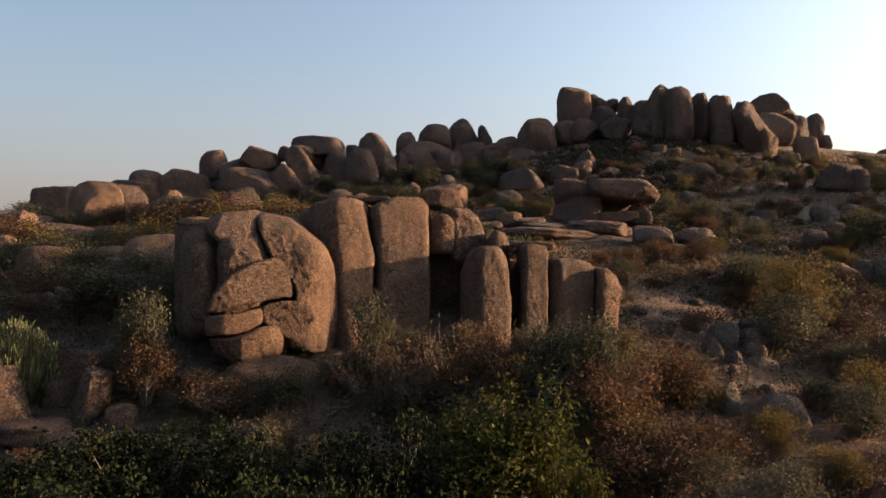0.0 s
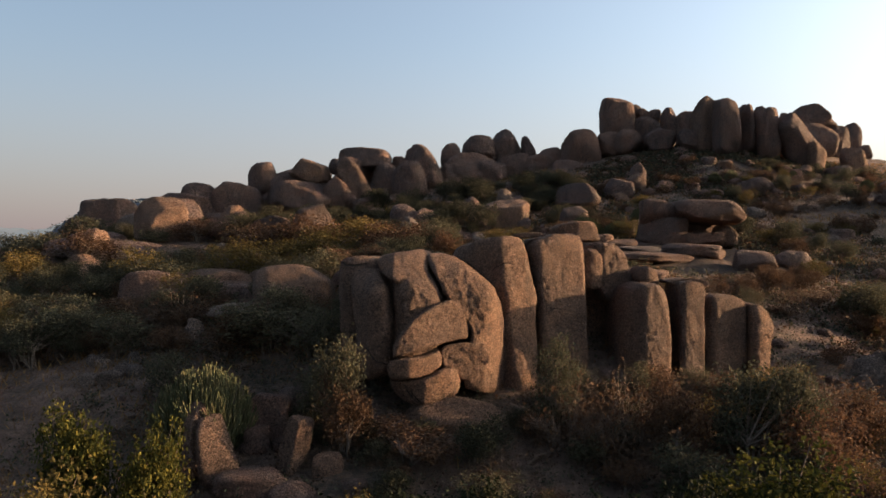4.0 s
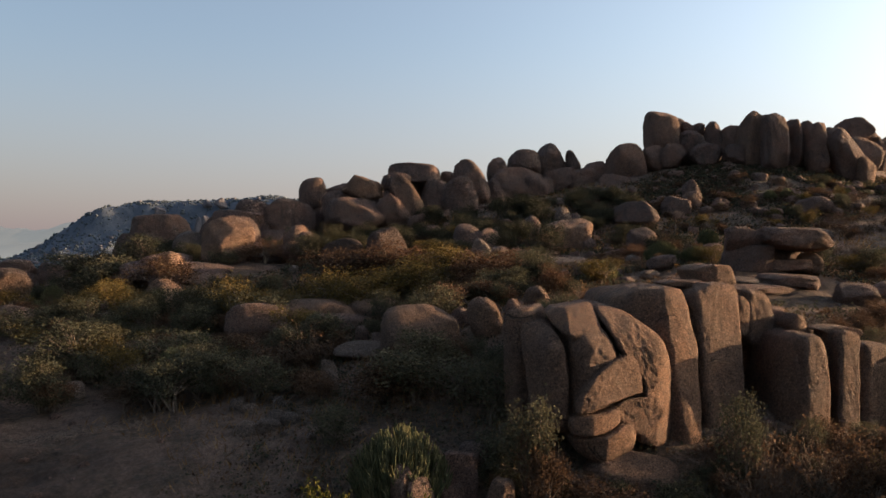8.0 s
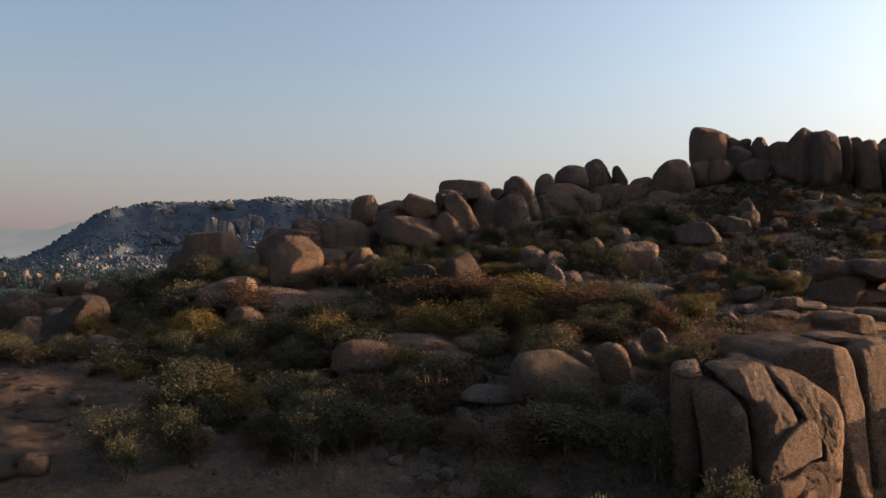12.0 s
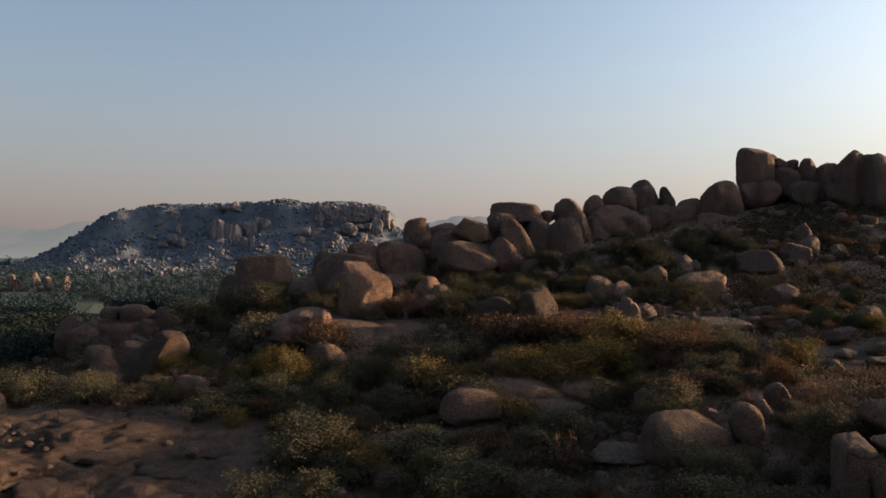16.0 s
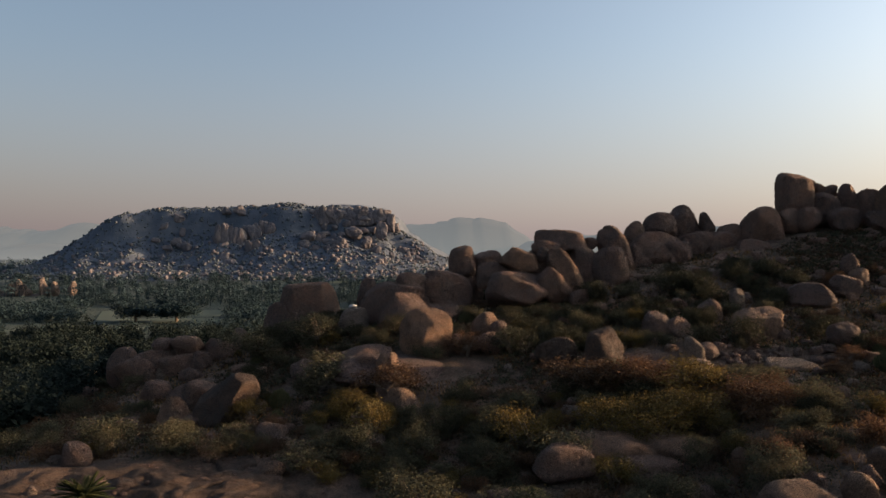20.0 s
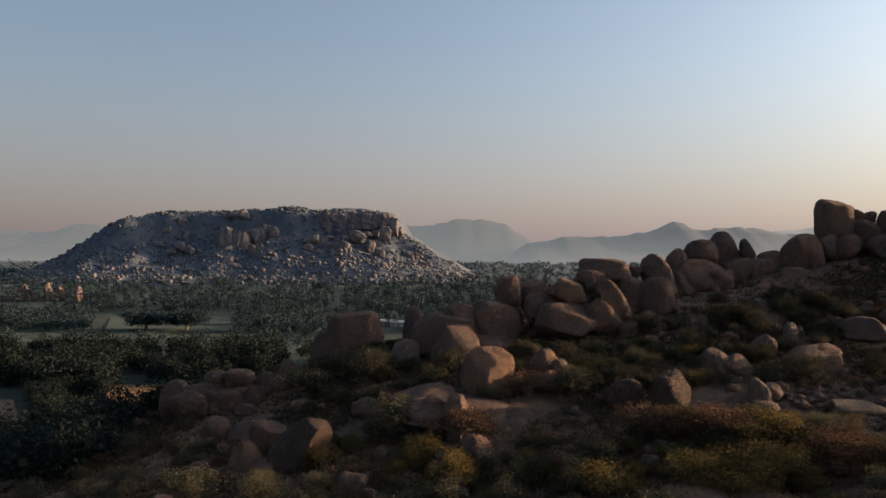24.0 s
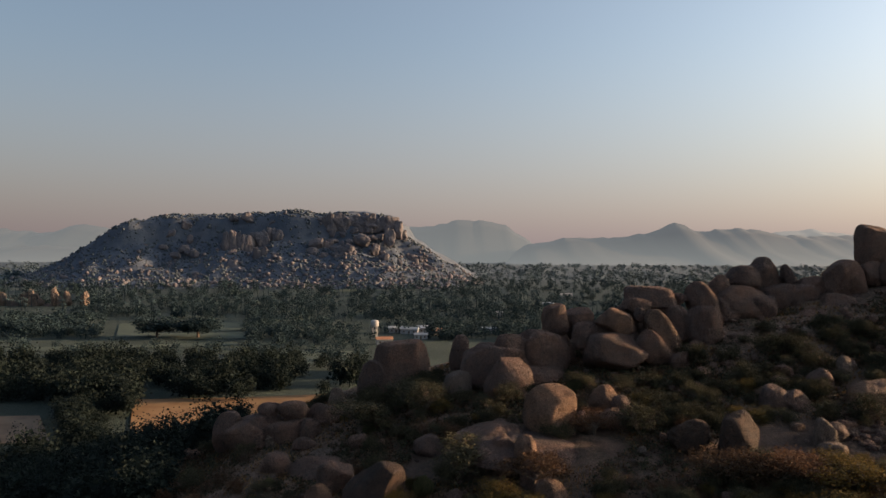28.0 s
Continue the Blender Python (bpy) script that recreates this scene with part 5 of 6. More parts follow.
# broken plates of the granite sheet below the hill
rs = np.random.RandomState(66)
for i in range(58):
    x, y = (rs.uniform(-84, -46), rs.uniform(38, 63)) if i < 46 else (rs.uniform(-46, -29), rs.uniform(29, 35))
    w = 1.0 + 6.0 * rs.uniform() ** 2
    p, f = boulder_points(w, w * rs.uniform(0.5, 0.9), rs.uniform(0.5, 0.9), 3.6, 0.06, 0.0, rs.uniform(-3, 3), 900 + i, 4, 7)
    p[:, :2] *= 1 + 0.3 * rough(p * (1, 1, 0), 0.6, i, 3)[:, None]
    ob = new("rock_slab", mesh_of("rock_slab", p, f, ROCK["d"]))
    ob.matrix_world = pose(x, y, float(ground(x, y)) - rs.uniform(0.1, 0.32), rs.uniform(-5, 5), rs.uniform(-4, 4), rs.uniform(0, 360))
    tagged(ob, "low brown granite slab of an open rock sheet", "rock", "slabs of the rock sheet")

# low grass, twigs and stones that nobody could count
rs = np.random.RandomState(31)
n = 90000
gx_, gy_ = rs.uniform(-100, 72, n), 14 + 112 * rs.uniform(0, 1, n) ** 1.25
thick = rough(np.stack([gx_, gy_, 0 * gx_], 1), 0.13, 4, 3) + 0.5 * rough(np.stack([gx_, gy_, 0 * gx_], 1), 0.6, 9, 2)
keep = (thick > -0.05) & (bare(gx_, gy_) < 0.3)
gx_, gy_ = gx_[keep], gy_[keep]
n = len(gx_)
foot = np.stack([gx_, gy_, ground(gx_, gy_)], 1)
fl = np.stack([gx_, gy_, 0 * gx_], 1)
foot[:, 2] += 0.45 * rough(fl, 0.09, 3, 3) + 0.16 * rough(fl, 0.6, 8, 3) - 0.05
d = rs.normal(size=(n, 3)) * (0.45, 0.45, 0.1) + (0, 0, 0.8)
tip = foot + d * rs.uniform(0.25, 0.7, (n, 1))
side = rs.normal(size=(n, 3)) * (1, 1, 0)
side /= np.linalg.norm(side, axis=1)[:, None]
w = 0.008 + 0.0006 * gy_[:, None]
v = np.stack([foot - side * w, foot + side * w, tip + side * w * 0.3, tip - side * w * 0.3], 1).reshape(-1, 3)
k = np.arange(n)[:, None] * 4
tagged(new("dry_grass", mesh_of("dry_grass", v, np.hstack([k, k + 1, k + 2, k + 3]), LEAF["grass"], False)), "dry straw-coloured grass on the hillside", "grass", kind="stuff")


def pebbles(name, number, place, small, large, seed, label, rock="c"):
    """Loose stones strewn by place(random) -> x, y; joined, as nobody could count them."""
    rs = np.random.RandomState(seed)
    u, f = ball(2)
    vs, fs = [], []
    for i in range(number):
        x, y = place(rs)
        s = small + (large - small) * rs.uniform() ** 3
        p = u / ((np.abs(u) ** 3).sum(1) ** (1 / 3))[:, None]
        p = p * (1 + 0.2 * rough(u, 1.3, i, 2)[:, None]) * s * rs.uniform(0.6, 1.1, 3) * (1, 1, 0.75)
        a = rs.uniform(0, 6.28)
        p = np.stack([p[:, 0] * math.cos(a) - p[:, 1] * math.sin(a), p[:, 0] * math.sin(a) + p[:, 1] * math.cos(a), p[:, 2]], 1)
        fl = np.array([[x, y, 0.0]])
        z = float(ground(x, y)) + 0.45 * rough(fl, 0.09, 3, 3)[0] + 0.16 * rough(fl, 0.6, 8, 3)[0]
        vs.append(p + (x, y, z + 0.2 * s))
        fs.append(f + len(u) * i)
    tagged(new(name, mesh_of(name, np.vstack(vs), np.vstack(fs), ROCK[rock])), label, "stones", kind="stuff")


pebbles("loose_stones", 1300, lambda r: (r.uniform(-95, 65), r.uniform(22, 112)), 0.08, 0.5, 41, "loose granite stones strewn over the slope", "a")
pebbles("hilltop_rubble", 420, lambda r: (r.uniform(-45, 60), r.uniform(98, 124)), 0.3, 1.3, 42, "granite rubble below the ridge boulders", "a")


pebbles("sheet_stones", 420, lambda r: (r.uniform(-82, -30), r.uniform(32, 64)), 0.05, 0.3, 45, "small loose stones lying on the granite sheet", "a")


def heap(r):
    s = r.uniform(-1, 1)
    return -36.5 + 4.2 * s + r.normal() * 0.35, 38.4 + 1.6 * s + r.normal() * 0.5


pebbles("rubble_heap", 900, heap, 0.07, 0.2, 43, "low heap of broken stones beside the dirt track")
pebbles("ledge_stones", 320, lambda r: (r.uniform(-8, 24), 83 + r.normal() * 4.0), 0.1, 0.7, 46, "broken stones strewn along a bare rock ledge", "a")
pebbles("gully_stones", 90, lambda r: (-24 + r.normal() * 3.0, 38 + r.normal() * 3.0), 0.07, 0.34, 44, "pale stones scattered down a dry gully")

# ---- the plain and the hills beyond ----
def field(name, material, label, *corners):
    """A field whose four corners are given; it follows the ground a hand's width above it."""
    c = [np.array(q, float) for q in corners]
    n = 10
    v, f = [], []
    for j in range(n + 1):
        for i in range(n + 1):
            a_, b_ = i / n, j / n
            q = (c[0] * (1 - a_) + c[1] * a_) * (1 - b_) + (c[3] * (1 - a_) + c[2] * a_) * b_
            v.append((q[0], q[1], float(ground(q[0], q[1])) + 0.3))
    for j in range(n):
        for i in range(n):
            k = j * (n + 1) + i
            f.append((k, k + 1, k + n + 2, k + n + 1))
    tagged(new(name, mesh_of(name, v, f, material)), label, "field", kind="structure")


field("stubble_field", STUBBLE, "ripe tan stubble field below the hill", (-132.0, 183.0), (-78.0, 176.0), (-88.0, 240.0), (-150.0, 228.0))
field("fallow_field", FALLOW, "bare brown field edge beside dark trees", (-170.8, 174.0), (-146.9, 174.3), (-165.9, 204.2), (-188.3, 200.2))
field("crop_field", CROP, "strip of green crops crossing the plain", (-298.6, 361.3), (-168.2, 410.2), (-172.5, 425.8), (-312.5, 381.8))
field("crop_field", CROP, "strip of green crops crossing the plain", (-127.9, 317.6), (-86.6, 318.7), (-95.9, 382.0), (-138.1, 387.3))
field("crop_field", CROP, "pale green field among dark trees", (-253.5, 450.1), (-235.3, 453.8), (-274.9, 549.1), (-288.3, 535.3))
field("crop_field", CROP, "pale green field among dark trees", (-226.3, 436.4), (-169.9, 447.2), (-184.4, 481.9), (-242.8, 472.8))
field("crop_field", CROP, "pale green field among dark trees", (-206.6, 488.0), (-183.5, 492.5), (-204.3, 552.3), (-222.9, 547.0))
field("crop_field", CROP, "pale green field among dark trees", (-174.0, 856.9), (-95.4, 862.5), (-101.4, 987.8), (-191.3, 980.5))


def tree_clump(rs, x, y, z, w, h, leaves, size, vs, fs, base):
    """A far tree: a lumpy crown of leaf sprays over a thin trunk."""
    c, p, nn = crown(rs, max(6, leaves // 6), 6, 6, -0.05, 0.14)
    p[:, 2] = p[:, 2] * 1.15 - 0.12
    v, f = leaves_mesh("", p, nn, size, None, rs, 0.8)
    s, g = sticks(np.array([[0, 0, -0.05]]), np.array([[0, 0, 0.5]]), np.array([0.03]), np.array([0.02]))
    m = 10 + leaves // 3
    q = rs.normal(size=(m, 3)) * (0.15, 0.15, 0.16) + (0, 0, 0.42)
    nq = rs.normal(size=(m, 3)) + (0, 0, 0.5)
    iv, jf = leaves_mesh("", q, nq / np.linalg.norm(nq, axis=1)[:, None], max(0.06, size), None, rs, 0.8)
    f2 = jf + len(v) + len(s)
    v = np.vstack([v, s, iv]) * (w, w, h) + (x, y, z)
    vs.append(v)
    fs.extend((f + base).tolist())
    fs.extend((g + base + 4 * len(p)).tolist())
    fs.extend((f2 + base).tolist())
    return base + len(v)


def woods(name, number, place, w0, w1, leaves, size, seed, label, tall=1.0, leaf="wood"):
    rs = np.random.RandomState(seed)
    vs, fs, base = [], [], 0
    for i in range(number):
        x, y = place(rs)
        w = w0 + (w1 - w0) * rs.uniform() ** 1.6
        base = tree_clump(rs, x, y, float(ground(x, y)), w, w * tall * rs.uniform(0.8, 1.2), leaves, size, vs, fs, base)
    tagged(new(name, mesh_of(name, np.vstack(vs), fs, LEAF[leaf], False)), label, "trees", kind="stuff")


def fan(r, y0, y1, left=-0.62, right=0.62, shift=-54):
    y = y0 + (y1 - y0) * r.uniform() ** 1.3
    return shift + y * r.uniform(left, right), y


def valley(r):
    """Anywhere on the plain but in the clearings round the spreading trees and the rocks."""
    while True:
        x, y = fan(r, 440, 1000)
        a_ = (x + 54) / y
        if not (y < 575 and -0.46 < a_ < -0.265) and not (y < 700 and a_ < -0.5 and y > 590) and not (y < 560 and -0.16 < a_ < -0.02 and r.uniform() < 0.7):
            return x, y


def foot_of_hill(r):
    """The thicket below the hill, open where the stubble lies."""
    while True:
        x, y = r.uniform(-190, -90), r.uniform(88, 215)
        a_ = (x + 54) / y
        if not (a_ > -0.46 and y > 160) and not (y > 160 and a_ < -0.52) and a_ > -0.75:
            return x, y


def belt(r):
    while True:
        x, y = r.uniform(-330, -66), r.uniform(206, 310)
        a_ = (x + 54) / y
        if (y > 236 + 9 * math.sin(x * 0.11) + r.normal() * 6 or (y > 222 and a_ < -0.5) or -0.5 < a_ < -0.41) and (x < -105 or r.uniform() < 0.3):
            return x, y


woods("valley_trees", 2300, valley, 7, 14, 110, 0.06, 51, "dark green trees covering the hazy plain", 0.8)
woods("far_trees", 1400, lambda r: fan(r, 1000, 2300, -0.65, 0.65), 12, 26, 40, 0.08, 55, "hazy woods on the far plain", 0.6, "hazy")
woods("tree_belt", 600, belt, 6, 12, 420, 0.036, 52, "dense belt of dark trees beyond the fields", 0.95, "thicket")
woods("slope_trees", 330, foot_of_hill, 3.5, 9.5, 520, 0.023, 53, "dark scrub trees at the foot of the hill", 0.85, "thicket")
woods("field_trees", 70, lambda r: fan(r, 345, 395, -0.62, -0.3) if r.uniform() < 0.3 else fan(r, 330, 450, -0.27, -0.1), 5, 11, 150, 0.05, 54, "scattered trees between green fields", 0.85)


def palms(number, seed):
    rs = np.random.RandomState(seed)
    vs, fs, base = [], [], 0
    for i in range(number):
        x, y = fan(rs, 580, 980)
        z, h = float(ground(x, y)), rs.uniform(10, 16)
        v, f = sticks(np.array([[x, y, z]]), np.array([[x + rs.normal(), y, z + h]]), np.array([0.35]), np.array([0.25]))
        vs.append(v)
        fs.extend((f + base).tolist())
        base += len(v)
        for k in range(11):
            t = 6.283 * k / 11 + rs.uniform(0, 0.4)
            o = np.array([math.cos(t), math.sin(t), 0])
            q = np.array([-o[1], o[0], 0]) * 0.55
            top = np.array([x, y, z + h])
            mid, end = top + o * 2.0 + (0, 0, rs.uniform(0.2, 0.9)), top + o * 4.0 - (0, 0, rs.uniform(0.6, 2.2))
            vs.append(np.array([top, mid - q, mid + q, end]))
            fs.append((base, base + 1, base + 3, base + 2))
            base += 4
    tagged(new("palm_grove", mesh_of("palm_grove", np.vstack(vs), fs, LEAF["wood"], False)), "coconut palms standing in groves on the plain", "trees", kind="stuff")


palms(520, 61)


def spreading_tree(x, y, w, h, seed):
    """A broad old tree alone between the fields."""
    rs = np.random.RandomState(seed)
    ob = new("spreading_tree", None)
    c, p, nn = crown(rs, 420, 10, 16, 0.26, 0.1)
    p[:, 0] *= 1.15
    lv, lf = leaves_mesh("", p, nn, 0.03, None, rs, 0.8)
    limbs = c[rs.permutation(len(c))[:16]]
    sv, sf = sticks(np.vstack([[[0, 0, -0.05]], np.repeat([[0, 0, 0.28]], 16, 0)]), np.vstack([[[0, 0, 0.3]], limbs]), np.r_[0.035, np.full(16, 0.018)], np.r_[0.028, np.full(16, 0.006)], 6)
    part("trunk", mesh_of("trunk", sv, sf, BARK), ob)
    part("crown", mesh_of("crown", lv, lf, LEAF["wood"], False), ob)
    ob.matrix_world = pose(x, y, float(ground(x, y))) @ Matrix.Diagonal((w, w, h, 1))
    tagged(ob, "broad dark spreading tree between open fields", "tree", "spreading field trees")


def mesa_height(x, y):
    """The flat-topped hill: a long western slope, a level top and a broken cliff at its eastern end."""
    u = np.interp(x, (-640, -600, -545, -500, -460, -400, -330, -240, -160, -135, -120, -108, -60, -15, 10),
                  (6, 22, 54, 81, 91, 96, 98, 100, 99, 96, 90, 68, 40, 12, 0))
    v = np.interp(y, (880, 930, 985, 1022, 1034, 1056, 1300, 1420), (0, 0.10, 0.36, 0.58, 0.93, 1.0, 1.0, 0.0))
    return u * v


mx, my = spread((-650, 20, 4.0)), spread((870, 1100, 4.0), (1100, 1430, 40))
X, Y = np.meshgrid(mx, my)
p = np.stack([X.ravel(), Y.ravel(), np.zeros(X.size)], 1)
h = mesa_height(p[:, 0], p[:, 1])
wob = 15 * rough(p, 0.012, 71, 3)
h = mesa_height(p[:, 0] + wob * 0.6, p[:, 1] + wob)
p[:, 2] = ground(p[:, 0], p[:, 1]) - 2 + h + np.minimum(h / 20, 1) * (3.2 * rough(p, 0.035, 72, 3) + 1.0 * rough(p, 0.12, 73, 2))
nx, ny = len(mx), len(my)
idx = np.arange(nx * ny).reshape(ny, nx)
quads = np.stack([idx[:-1, :-1], idx[:-1, 1:], idx[1:, 1:], idx[1:, :-1]], -1).reshape(-1, 4)
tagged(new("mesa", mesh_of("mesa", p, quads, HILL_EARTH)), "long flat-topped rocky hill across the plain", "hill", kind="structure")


def mesa_stuff(name, number, small, large, seed, label, bushes=False):
    rs = np.random.RandomState(seed)
    u, f = ball(1)
    vs, fs = [], []
    i = 0
    while i < number:
        x, y = rs.uniform(-640, 10), rs.uniform(885, 1065)
        hh = float(mesa_height(x, y))
        east = 0.35 + 0.65 / (1 + math.exp(-(x + 330) / 60))
        if hh < 1.5 or (not bushes and rs.uniform() > east * (1.0 if hh < 40 else 0.3)):
            continue
        s = small + (large - small) * rs.uniform() ** 3
        q = u / ((np.abs(u) ** 3).sum(1) ** (1 / 3))[:, None] * (1 + 0.2 * rough(u, 1.2, i, 2)[:, None]) * s * rs.uniform(0.7, 1.2, 3)
        w_ = 15 * rough(np.array([[x, y, 0.0]]), 0.012, 71, 3)[0]
        hh = float(mesa_height(x + w_ * 0.6, y + w_))
        g = np.array([[x, y, 0.0]])
        z = float(ground(x, y)) - 2 + hh + min(hh / 20, 1) * (3.2 * rough(g, 0.035, 72, 3)[0] + 1.0 * rough(g, 0.12, 73, 2)[0])
        vs.append(q + (x, y, z + 0.25 * s))
        fs.append(f + len(u) * i)
        i += 1
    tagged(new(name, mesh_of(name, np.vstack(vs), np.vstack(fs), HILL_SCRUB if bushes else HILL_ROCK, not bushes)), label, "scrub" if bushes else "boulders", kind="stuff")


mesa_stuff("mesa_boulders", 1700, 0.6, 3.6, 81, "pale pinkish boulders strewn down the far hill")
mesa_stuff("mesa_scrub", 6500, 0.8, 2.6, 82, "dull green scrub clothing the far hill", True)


def cliff(x, y, z, w, h, seed):
    p, f = boulder_points(w * 1.2, w * 0.7, h * 1.25, 4.0, 0.12, 0.0, 0.0, seed, 4, 22)
    p *= 1 + 0.16 * rough(p, 0.16, seed, 3)[:, None] + 0.10 * rough(p * (1, 1, 0.3), 0.35, seed + 3, 2)[:, None]
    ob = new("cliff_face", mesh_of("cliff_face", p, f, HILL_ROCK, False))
    ob.location = (x, y, z)
    tagged(ob, "bare pinkish granite cliff on the far hill", "cliff", "cliffs of the far hill")


cliff(-217.8, 1031.3, 102.8, 16.1, 23.5, 300)
cliff(-206.9, 1027.0, 103.9, 14.0, 23.4, 301)
cliff(-196.8, 1028.2, 106.1, 15.3, 21.9, 302)
cliff(-186.9, 1030.6, 103.4, 18.9, 17.1, 303)
cliff(-176.9, 1032.7, 107.6, 15.1, 16.2, 304)
cliff(-166.5, 1032.2, 105.6, 18.7, 22.0, 305)
cliff(-155.8, 1028.0, 106.7, 13.1, 20.5, 306)
cliff(-146.0, 1032.6, 104.3, 15.2, 20.0, 307)
cliff(-135.5, 1030.3, 105.2, 13.3, 17.0, 308)
cliff(-125.3, 1030.9, 105.3, 16.7, 19.0, 309)
cliff(-347.7, 1000.1, 78.8, 12.1, 25.5, 310)
cliff(-340.2, 1000.5, 79.0, 11.5, 24.7, 311)
cliff(-332.7, 1001.2, 77.4, 12.1, 26.7, 312)
cliff(-324.7, 1000.1, 76.7, 10.1, 23.0, 313)
cliff(-317.4, 1001.5, 74.2, 11.2, 26.1, 314)
cliff(-311.5, 1014.4, 82.2, 13.4, 20.2, 315)
cliff(-300.7, 1011.5, 82.8, 16.2, 22.6, 316)
cliff(-291.7, 1016.4, 85.2, 12.4, 24.0, 317)
cliff(-281.1, 1014.2, 86.0, 14.6, 17.7, 318)
cliff(-301.6, 985.0, 58.2, 10.6, 19.6, 319)
cliff(-291.6, 984.0, 56.7, 10.6, 25.6, 320)
cliff(-329.8, 965.0, 47.8, 14.8, 13.3, 321)
cliff(-319.0, 958.0, 40.6, 16.2, 10.3, 322)
cliff(-164.0, 1003.0, 82.6, 20.0, 13.8, 323)
cliff(-225.5, 1003.0, 76.9, 16.9, 13.8, 324)
cliff(-181.5, 990.0, 69.3, 15.2, 12.1, 325)
cliff(-126.4, 1015.0, 86.8, 12.4, 20.2, 326)
cliff(-116.4, 1028.0, 96.6, 12.6, 20.5, 327)
cliff(-262.7, 1034.0, 104.1, 20.6, 12.7, 328)
cliff(-412.6, 1032.0, 101.8, 15.8, 11.1, 329)
rs = np.random.RandomState(17)
for i in range(90):
    x, y = rs.uniform(-470, -70), rs.uniform(985, 1036)
    hh = float(mesa_height(x, y))
    if hh > 18 and rs.uniform() < 0.35 + 0.65 * (x > -360):
        cliff(x, y - 2, float(ground(x, y)) - 2 + hh, rs.uniform(5, 15), rs.uniform(5, 13), 400 + i)


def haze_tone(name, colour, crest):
    """Hills so far away that only the lit air before them is seen: haze put into their emission, thicker and paler
    towards their feet.
    """
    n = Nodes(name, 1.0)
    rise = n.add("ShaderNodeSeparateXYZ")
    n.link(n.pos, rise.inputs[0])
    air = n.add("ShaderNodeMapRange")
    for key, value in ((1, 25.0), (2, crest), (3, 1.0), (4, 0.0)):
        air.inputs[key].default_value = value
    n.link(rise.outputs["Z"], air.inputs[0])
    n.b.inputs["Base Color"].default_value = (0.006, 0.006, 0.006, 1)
    # haze as emission colour: the hills glow, no air is drawn
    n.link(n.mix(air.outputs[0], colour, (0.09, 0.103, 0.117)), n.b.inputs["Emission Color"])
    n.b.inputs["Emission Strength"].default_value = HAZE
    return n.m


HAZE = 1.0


def far_range(name, y, crest, material, label, seed):
    """A range of hills on the skyline: its crest as x and height, with a slope before and behind."""
    xs = np.arange(crest[0][0], crest[-1][0] + 1, 22.0)
    hz = np.interp(xs, [c[0] for c in crest], [c[1] for c in crest])
    g = np.stack([xs, 0 * xs, 0 * xs], 1)
    edge = np.minimum(1, np.minimum(xs - xs[0], xs[-1] - xs) / 200)
    hz = hz + edge * (9 * rough(g, 0.008, seed, 3) + 6 * rough(g, 0.03, seed + 1, 3))
    v, f = [], []
    for k, (dy, s) in enumerate(((-600, 0.0), (-300, 0.35), (-120, 0.8), (0, 1.0), (200, 0.6), (420, 0.0))):
        bumps = 30 * rough(g + (0, dy, 0), 0.006, seed + 5, 3)
        v += [(x, y + dy + b_, 22 + (z - 22) * s) for x, z, b_ in zip(xs, hz, bumps * (s < 1))]
    n = len(xs)
    for k in range(5):
        f += [(k * n + i, k * n + i + 1, (k + 1) * n + i + 1, (k + 1) * n + i) for i in range(n - 1)]
    tagged(new(name, mesh_of(name, v, f, material)), label, "hills", kind="structure")


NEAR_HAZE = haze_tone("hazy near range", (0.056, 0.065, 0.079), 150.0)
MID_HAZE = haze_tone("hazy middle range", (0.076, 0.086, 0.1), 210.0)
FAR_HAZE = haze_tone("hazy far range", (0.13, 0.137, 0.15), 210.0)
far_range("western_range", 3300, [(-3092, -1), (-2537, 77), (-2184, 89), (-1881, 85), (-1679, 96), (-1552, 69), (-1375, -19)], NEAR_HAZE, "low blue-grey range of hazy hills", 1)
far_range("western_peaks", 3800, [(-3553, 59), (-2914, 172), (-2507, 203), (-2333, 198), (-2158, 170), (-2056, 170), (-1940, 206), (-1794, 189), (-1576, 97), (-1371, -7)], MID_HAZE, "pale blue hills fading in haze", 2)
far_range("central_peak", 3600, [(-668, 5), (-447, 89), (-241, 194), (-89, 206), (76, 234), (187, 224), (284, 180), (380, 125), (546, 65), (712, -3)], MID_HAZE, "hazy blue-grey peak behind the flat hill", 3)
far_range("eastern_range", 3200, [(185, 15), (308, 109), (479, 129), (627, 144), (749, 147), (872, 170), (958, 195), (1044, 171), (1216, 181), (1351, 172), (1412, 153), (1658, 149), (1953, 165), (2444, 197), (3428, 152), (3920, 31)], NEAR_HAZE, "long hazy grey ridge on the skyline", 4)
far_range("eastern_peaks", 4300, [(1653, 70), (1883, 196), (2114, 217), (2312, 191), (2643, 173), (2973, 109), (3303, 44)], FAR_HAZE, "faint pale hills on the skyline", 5)


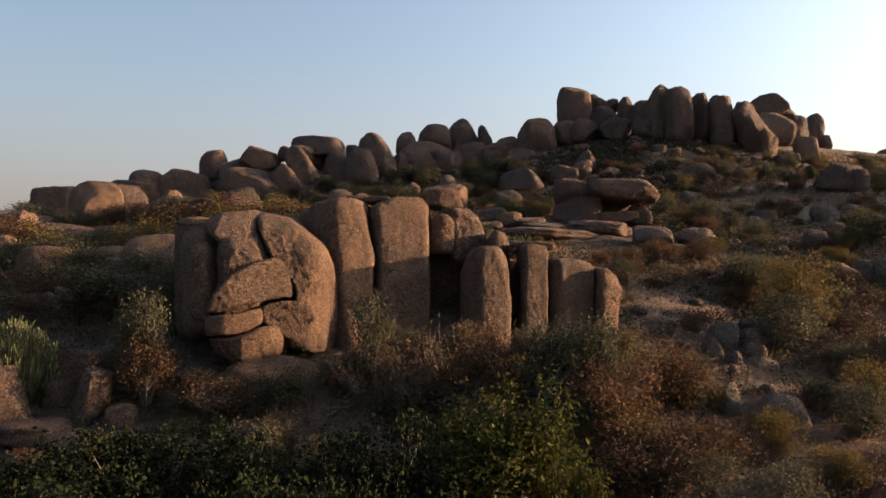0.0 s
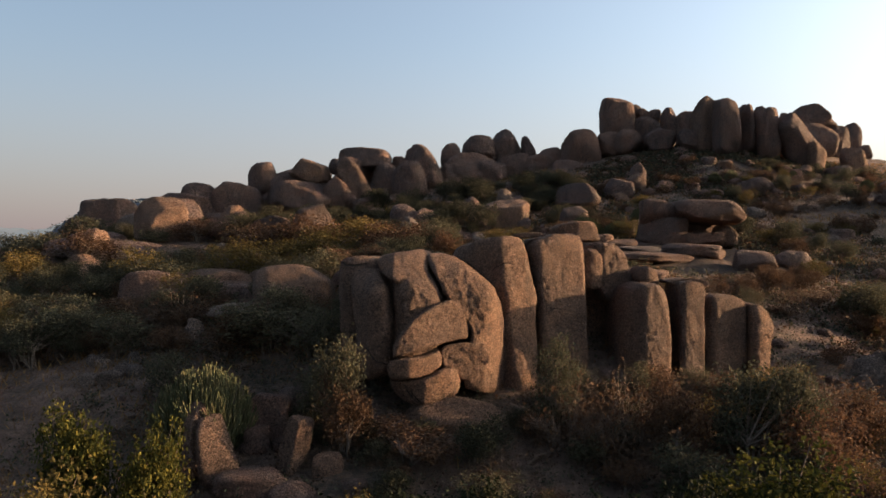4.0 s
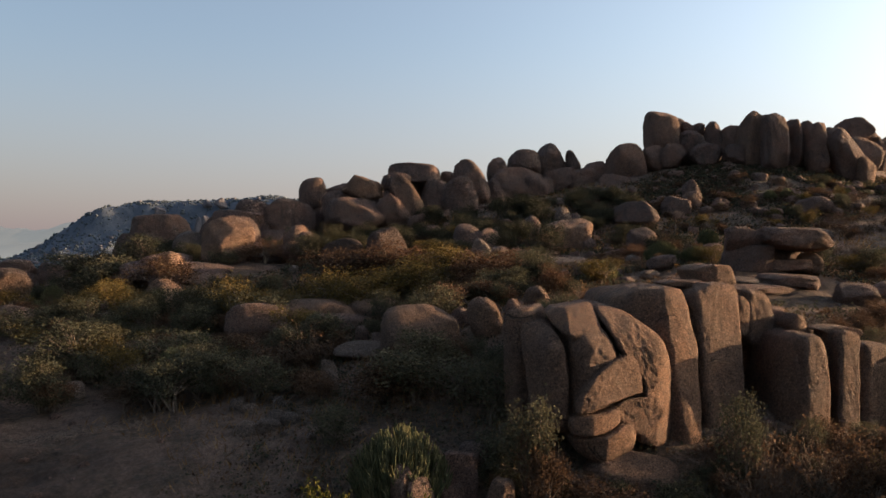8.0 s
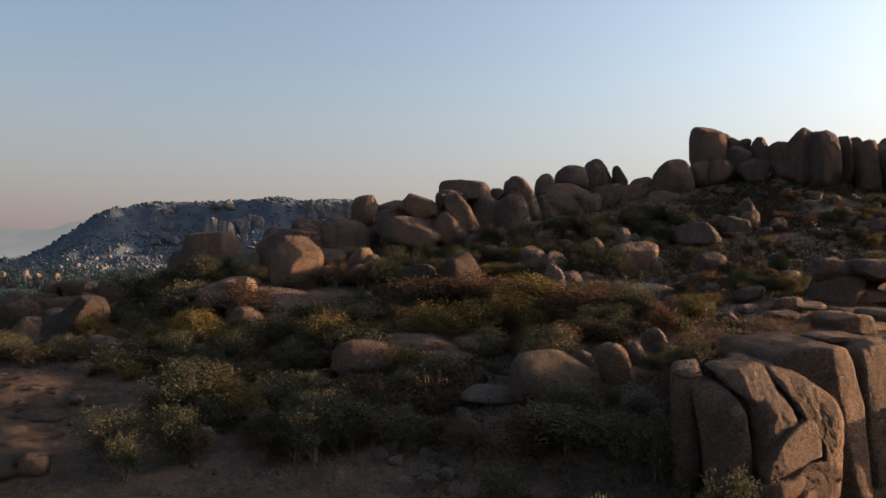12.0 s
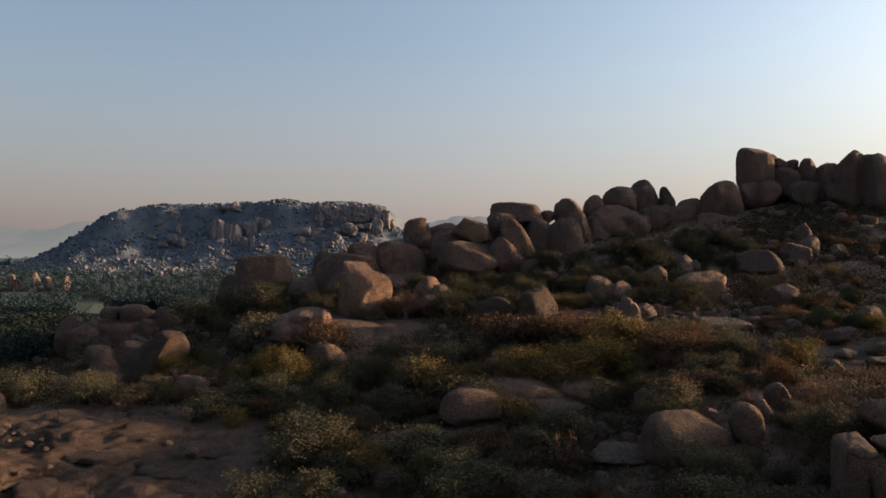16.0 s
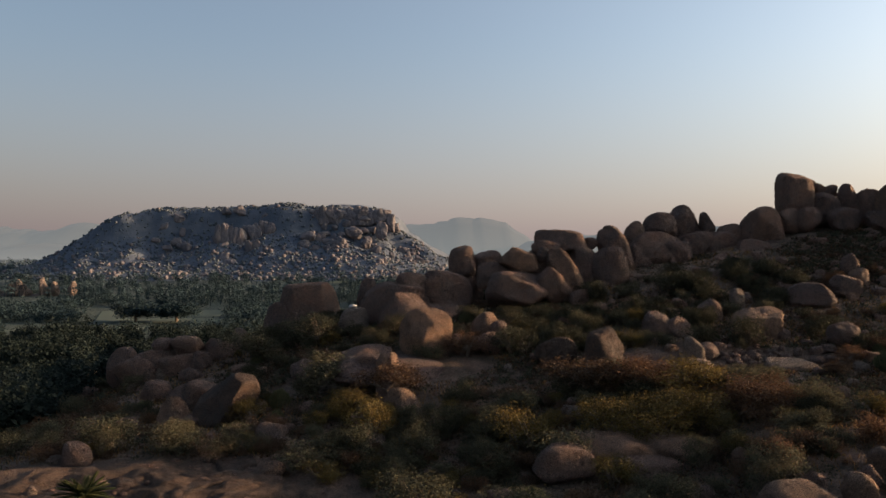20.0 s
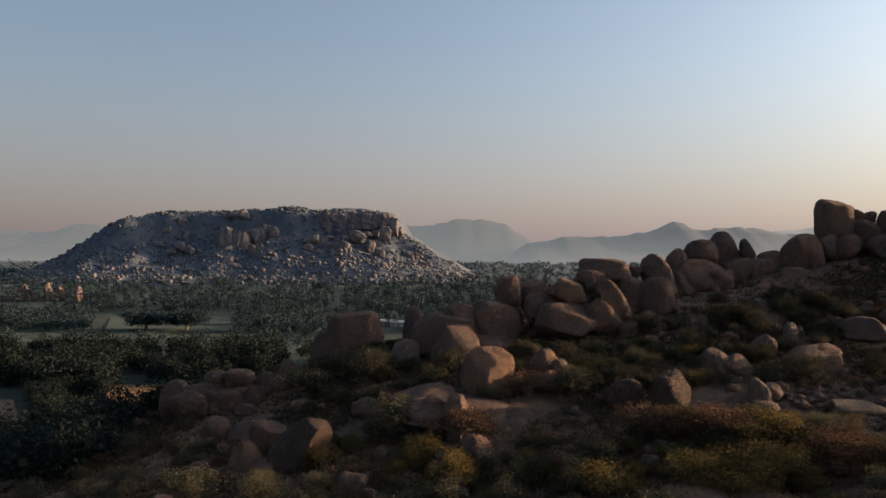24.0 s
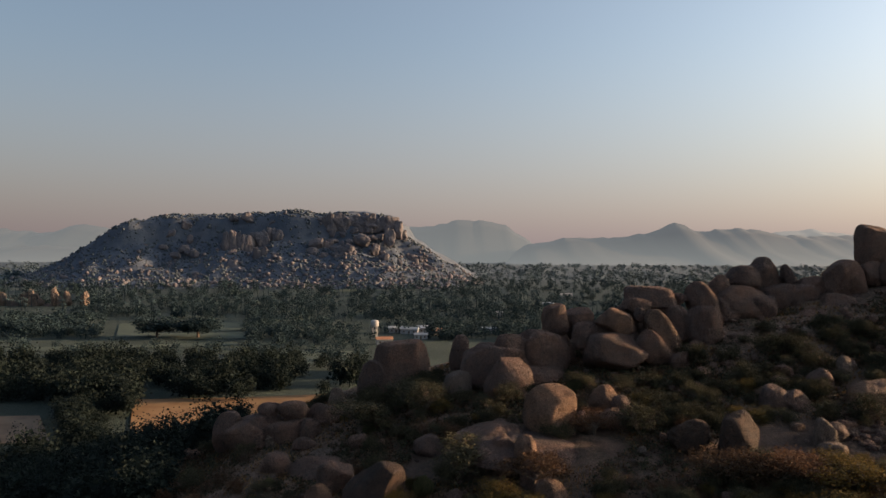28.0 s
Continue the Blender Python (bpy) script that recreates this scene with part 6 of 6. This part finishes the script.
def house(x, y, w, d, h, turn, roof):
    ob = new("farm_house", None)
    def box(name, mat_, x0, x1, y0, y1, z0, z1, lab=""):
        v = [(a_, b_, c_) for a_ in (x0, x1) for b_ in (y0, y1) for c_ in (z0, z1)]
        f = [(0, 1, 3, 2), (4, 6, 7, 5), (0, 4, 5, 1), (2, 3, 7, 6), (0, 2, 6, 4), (1, 5, 7, 3)]
        part(name, mesh_of(name, v, f, mat_, False), ob, lab)
    box("wall", PLASTER, -w / 2, w / 2, -d / 2, d / 2, -0.5, h)
    v = [(-w * 0.54, -d * 0.58, h), (w * 0.54, -d * 0.58, h), (w * 0.54, d * 0.58, h), (-w * 0.54, d * 0.58, h), (-w * 0.54, 0, h + d * 0.22), (w * 0.54, 0, h + d * 0.22)]
    part("roof", mesh_of("roof", v, [(0, 1, 5, 4), (2, 3, 4, 5), (0, 4, 3), (1, 2, 5), (0, 3, 2, 1)], roof, False), ob)
    box("door", BARK, -0.5, 0.5, -d / 2 - 0.06, -d / 2 + 0.02, 0, 2.0, "dark wooden door")
    for s in (-1, 1):
        box("window", BARK, s * w * 0.3 - 0.5, s * w * 0.3 + 0.5, -d / 2 - 0.06, -d / 2 + 0.02, 1.0, 2.0)
    ob.matrix_world = pose(x, y, float(ground(x, y)), 0, 0, turn)
    tagged(ob, "small whitewashed farm house on the plain", "house", "houses on the plain")


def water_tower(x, y):
    ob = new("water_tower", None)
    legs = [(math.cos(t), math.sin(t)) for t in np.arange(6) * math.pi / 3]
    for c_, s_ in legs:
        v, f = sticks(np.array([[2.2 * c_, 2.2 * s_, -0.5]]), np.array([[1.9 * c_, 1.9 * s_, 9.5]]), np.array([0.28]), np.array([0.25]), 6)
        part("leg", mesh_of("leg", v, f, PLASTER), ob)
    for z in (3.2, 6.4):
        st = np.array([[2.05 * c_, 2.05 * s_, z] for c_, s_ in legs])
        v, f = sticks(st, np.roll(st, -1, 0), np.full(6, 0.16), np.full(6, 0.16), 4)
        part("brace", mesh_of("brace", v, f, PLASTER), ob)
    ring = [(2.4, 9.2), (3.0, 9.6), (3.1, 13.2), (2.6, 14.0), (0.6, 14.5)]
    v = [(r * math.cos(t), r * math.sin(t), z) for r, z in ring for t in np.arange(20) * math.pi / 10]
    f = [(k * 20 + i, k * 20 + (i + 1) % 20, (k + 1) * 20 + (i + 1) % 20, (k + 1) * 20 + i) for k in range(4) for i in range(20)]
    f += [tuple(range(80, 100)), tuple(range(19, -1, -1))]
    part("tank", mesh_of("tank", v, f, PLASTER), ob, "round whitewashed tank")
    ob.location, ob.scale = (x, y, float(ground(x, y))), (0.8, 0.8, 0.8)
    tagged(ob, "whitewashed concrete water tower standing on six legs", "tower")


spreading_tree(-228.3, 450.2, 27, 14, 1)
spreading_tree(-203.7, 451.1, 28, 14.5, 2)
water_tower(-95.2, 448.2)
house(-85.0, 487.4, 9, 6, 3, 10, SHEETING)
house(-75.3, 480.9, 11, 6, 3, -8, SHEETING)
house(-64.4, 488.2, 12, 7, 3.2, 5, SHEETING)
house(-56.9, 474.8, 8, 6, 3, 20, TILE)
house(-67.1, 449.2, 8, 5, 2.8, 0, PLASTER)
house(80.7, 800.4, 12, 8, 4, 0, PLASTER)
house(-87.2, 420.5, 9, 6, 3, 12, TILE)
house(-8.1, 614.8, 10, 6, 3, 15, SHEETING)
house(48.7, 714.7, 10, 6, 3, -15, SHEETING)
house(-23.6, 482.9, 9, 6, 3, 3, SHEETING)
# a knot of boulders far out on the plain
boulder(-471.8, 700, 21.3, 8.6, 9.7, "c", 2.8, 0.2, group="boulders out on the plain")
boulder(-463.2, 700, 17.1, 7.5, 8.6, "c", 2.8, 0.2, group="boulders out on the plain")
boulder(-452.5, 700, 21.4, 6.4, 10.7, "c", 2.8, 0.2, group="boulders out on the plain")
boulder(-446.1, 700, 22.5, 6.4, 13.9, "c", 2.8, 0.2, group="boulders out on the plain")
boulder(-440.7, 700, 19.3, 8.6, 10.7, "c", 2.8, 0.2, group="boulders out on the plain")
boulder(-435.3, 700, 16.1, 7.5, 8.6, "c", 2.8, 0.2, group="boulders out on the plain")
boulder(-422.0, 700, 22.6, 5.9, 17.2, "c", 2.8, 0.2, group="boulders out on the plain")
boulder(-418.2, 700, 17.3, 6.4, 10.7, "c", 2.8, 0.2, group="boulders out on the plain")
boulder(-457.8, 700, 12.8, 10.7, 7.5, "c", 2.8, 0.2, group="boulders out on the plain")
boulder(-426.7, 700, 13.0, 16.1, 5.4, "c", 2.8, 0.2, group="boulders out on the plain")
boulder(-393.6, 700, 24.9, 7.5, 5.4, "c", 2.8, 0.2, group="boulders out on the plain")
boulder(-409.7, 700, 24.8, 7.5, 5.4, "c", 2.8, 0.2, group="boulders out on the plain")
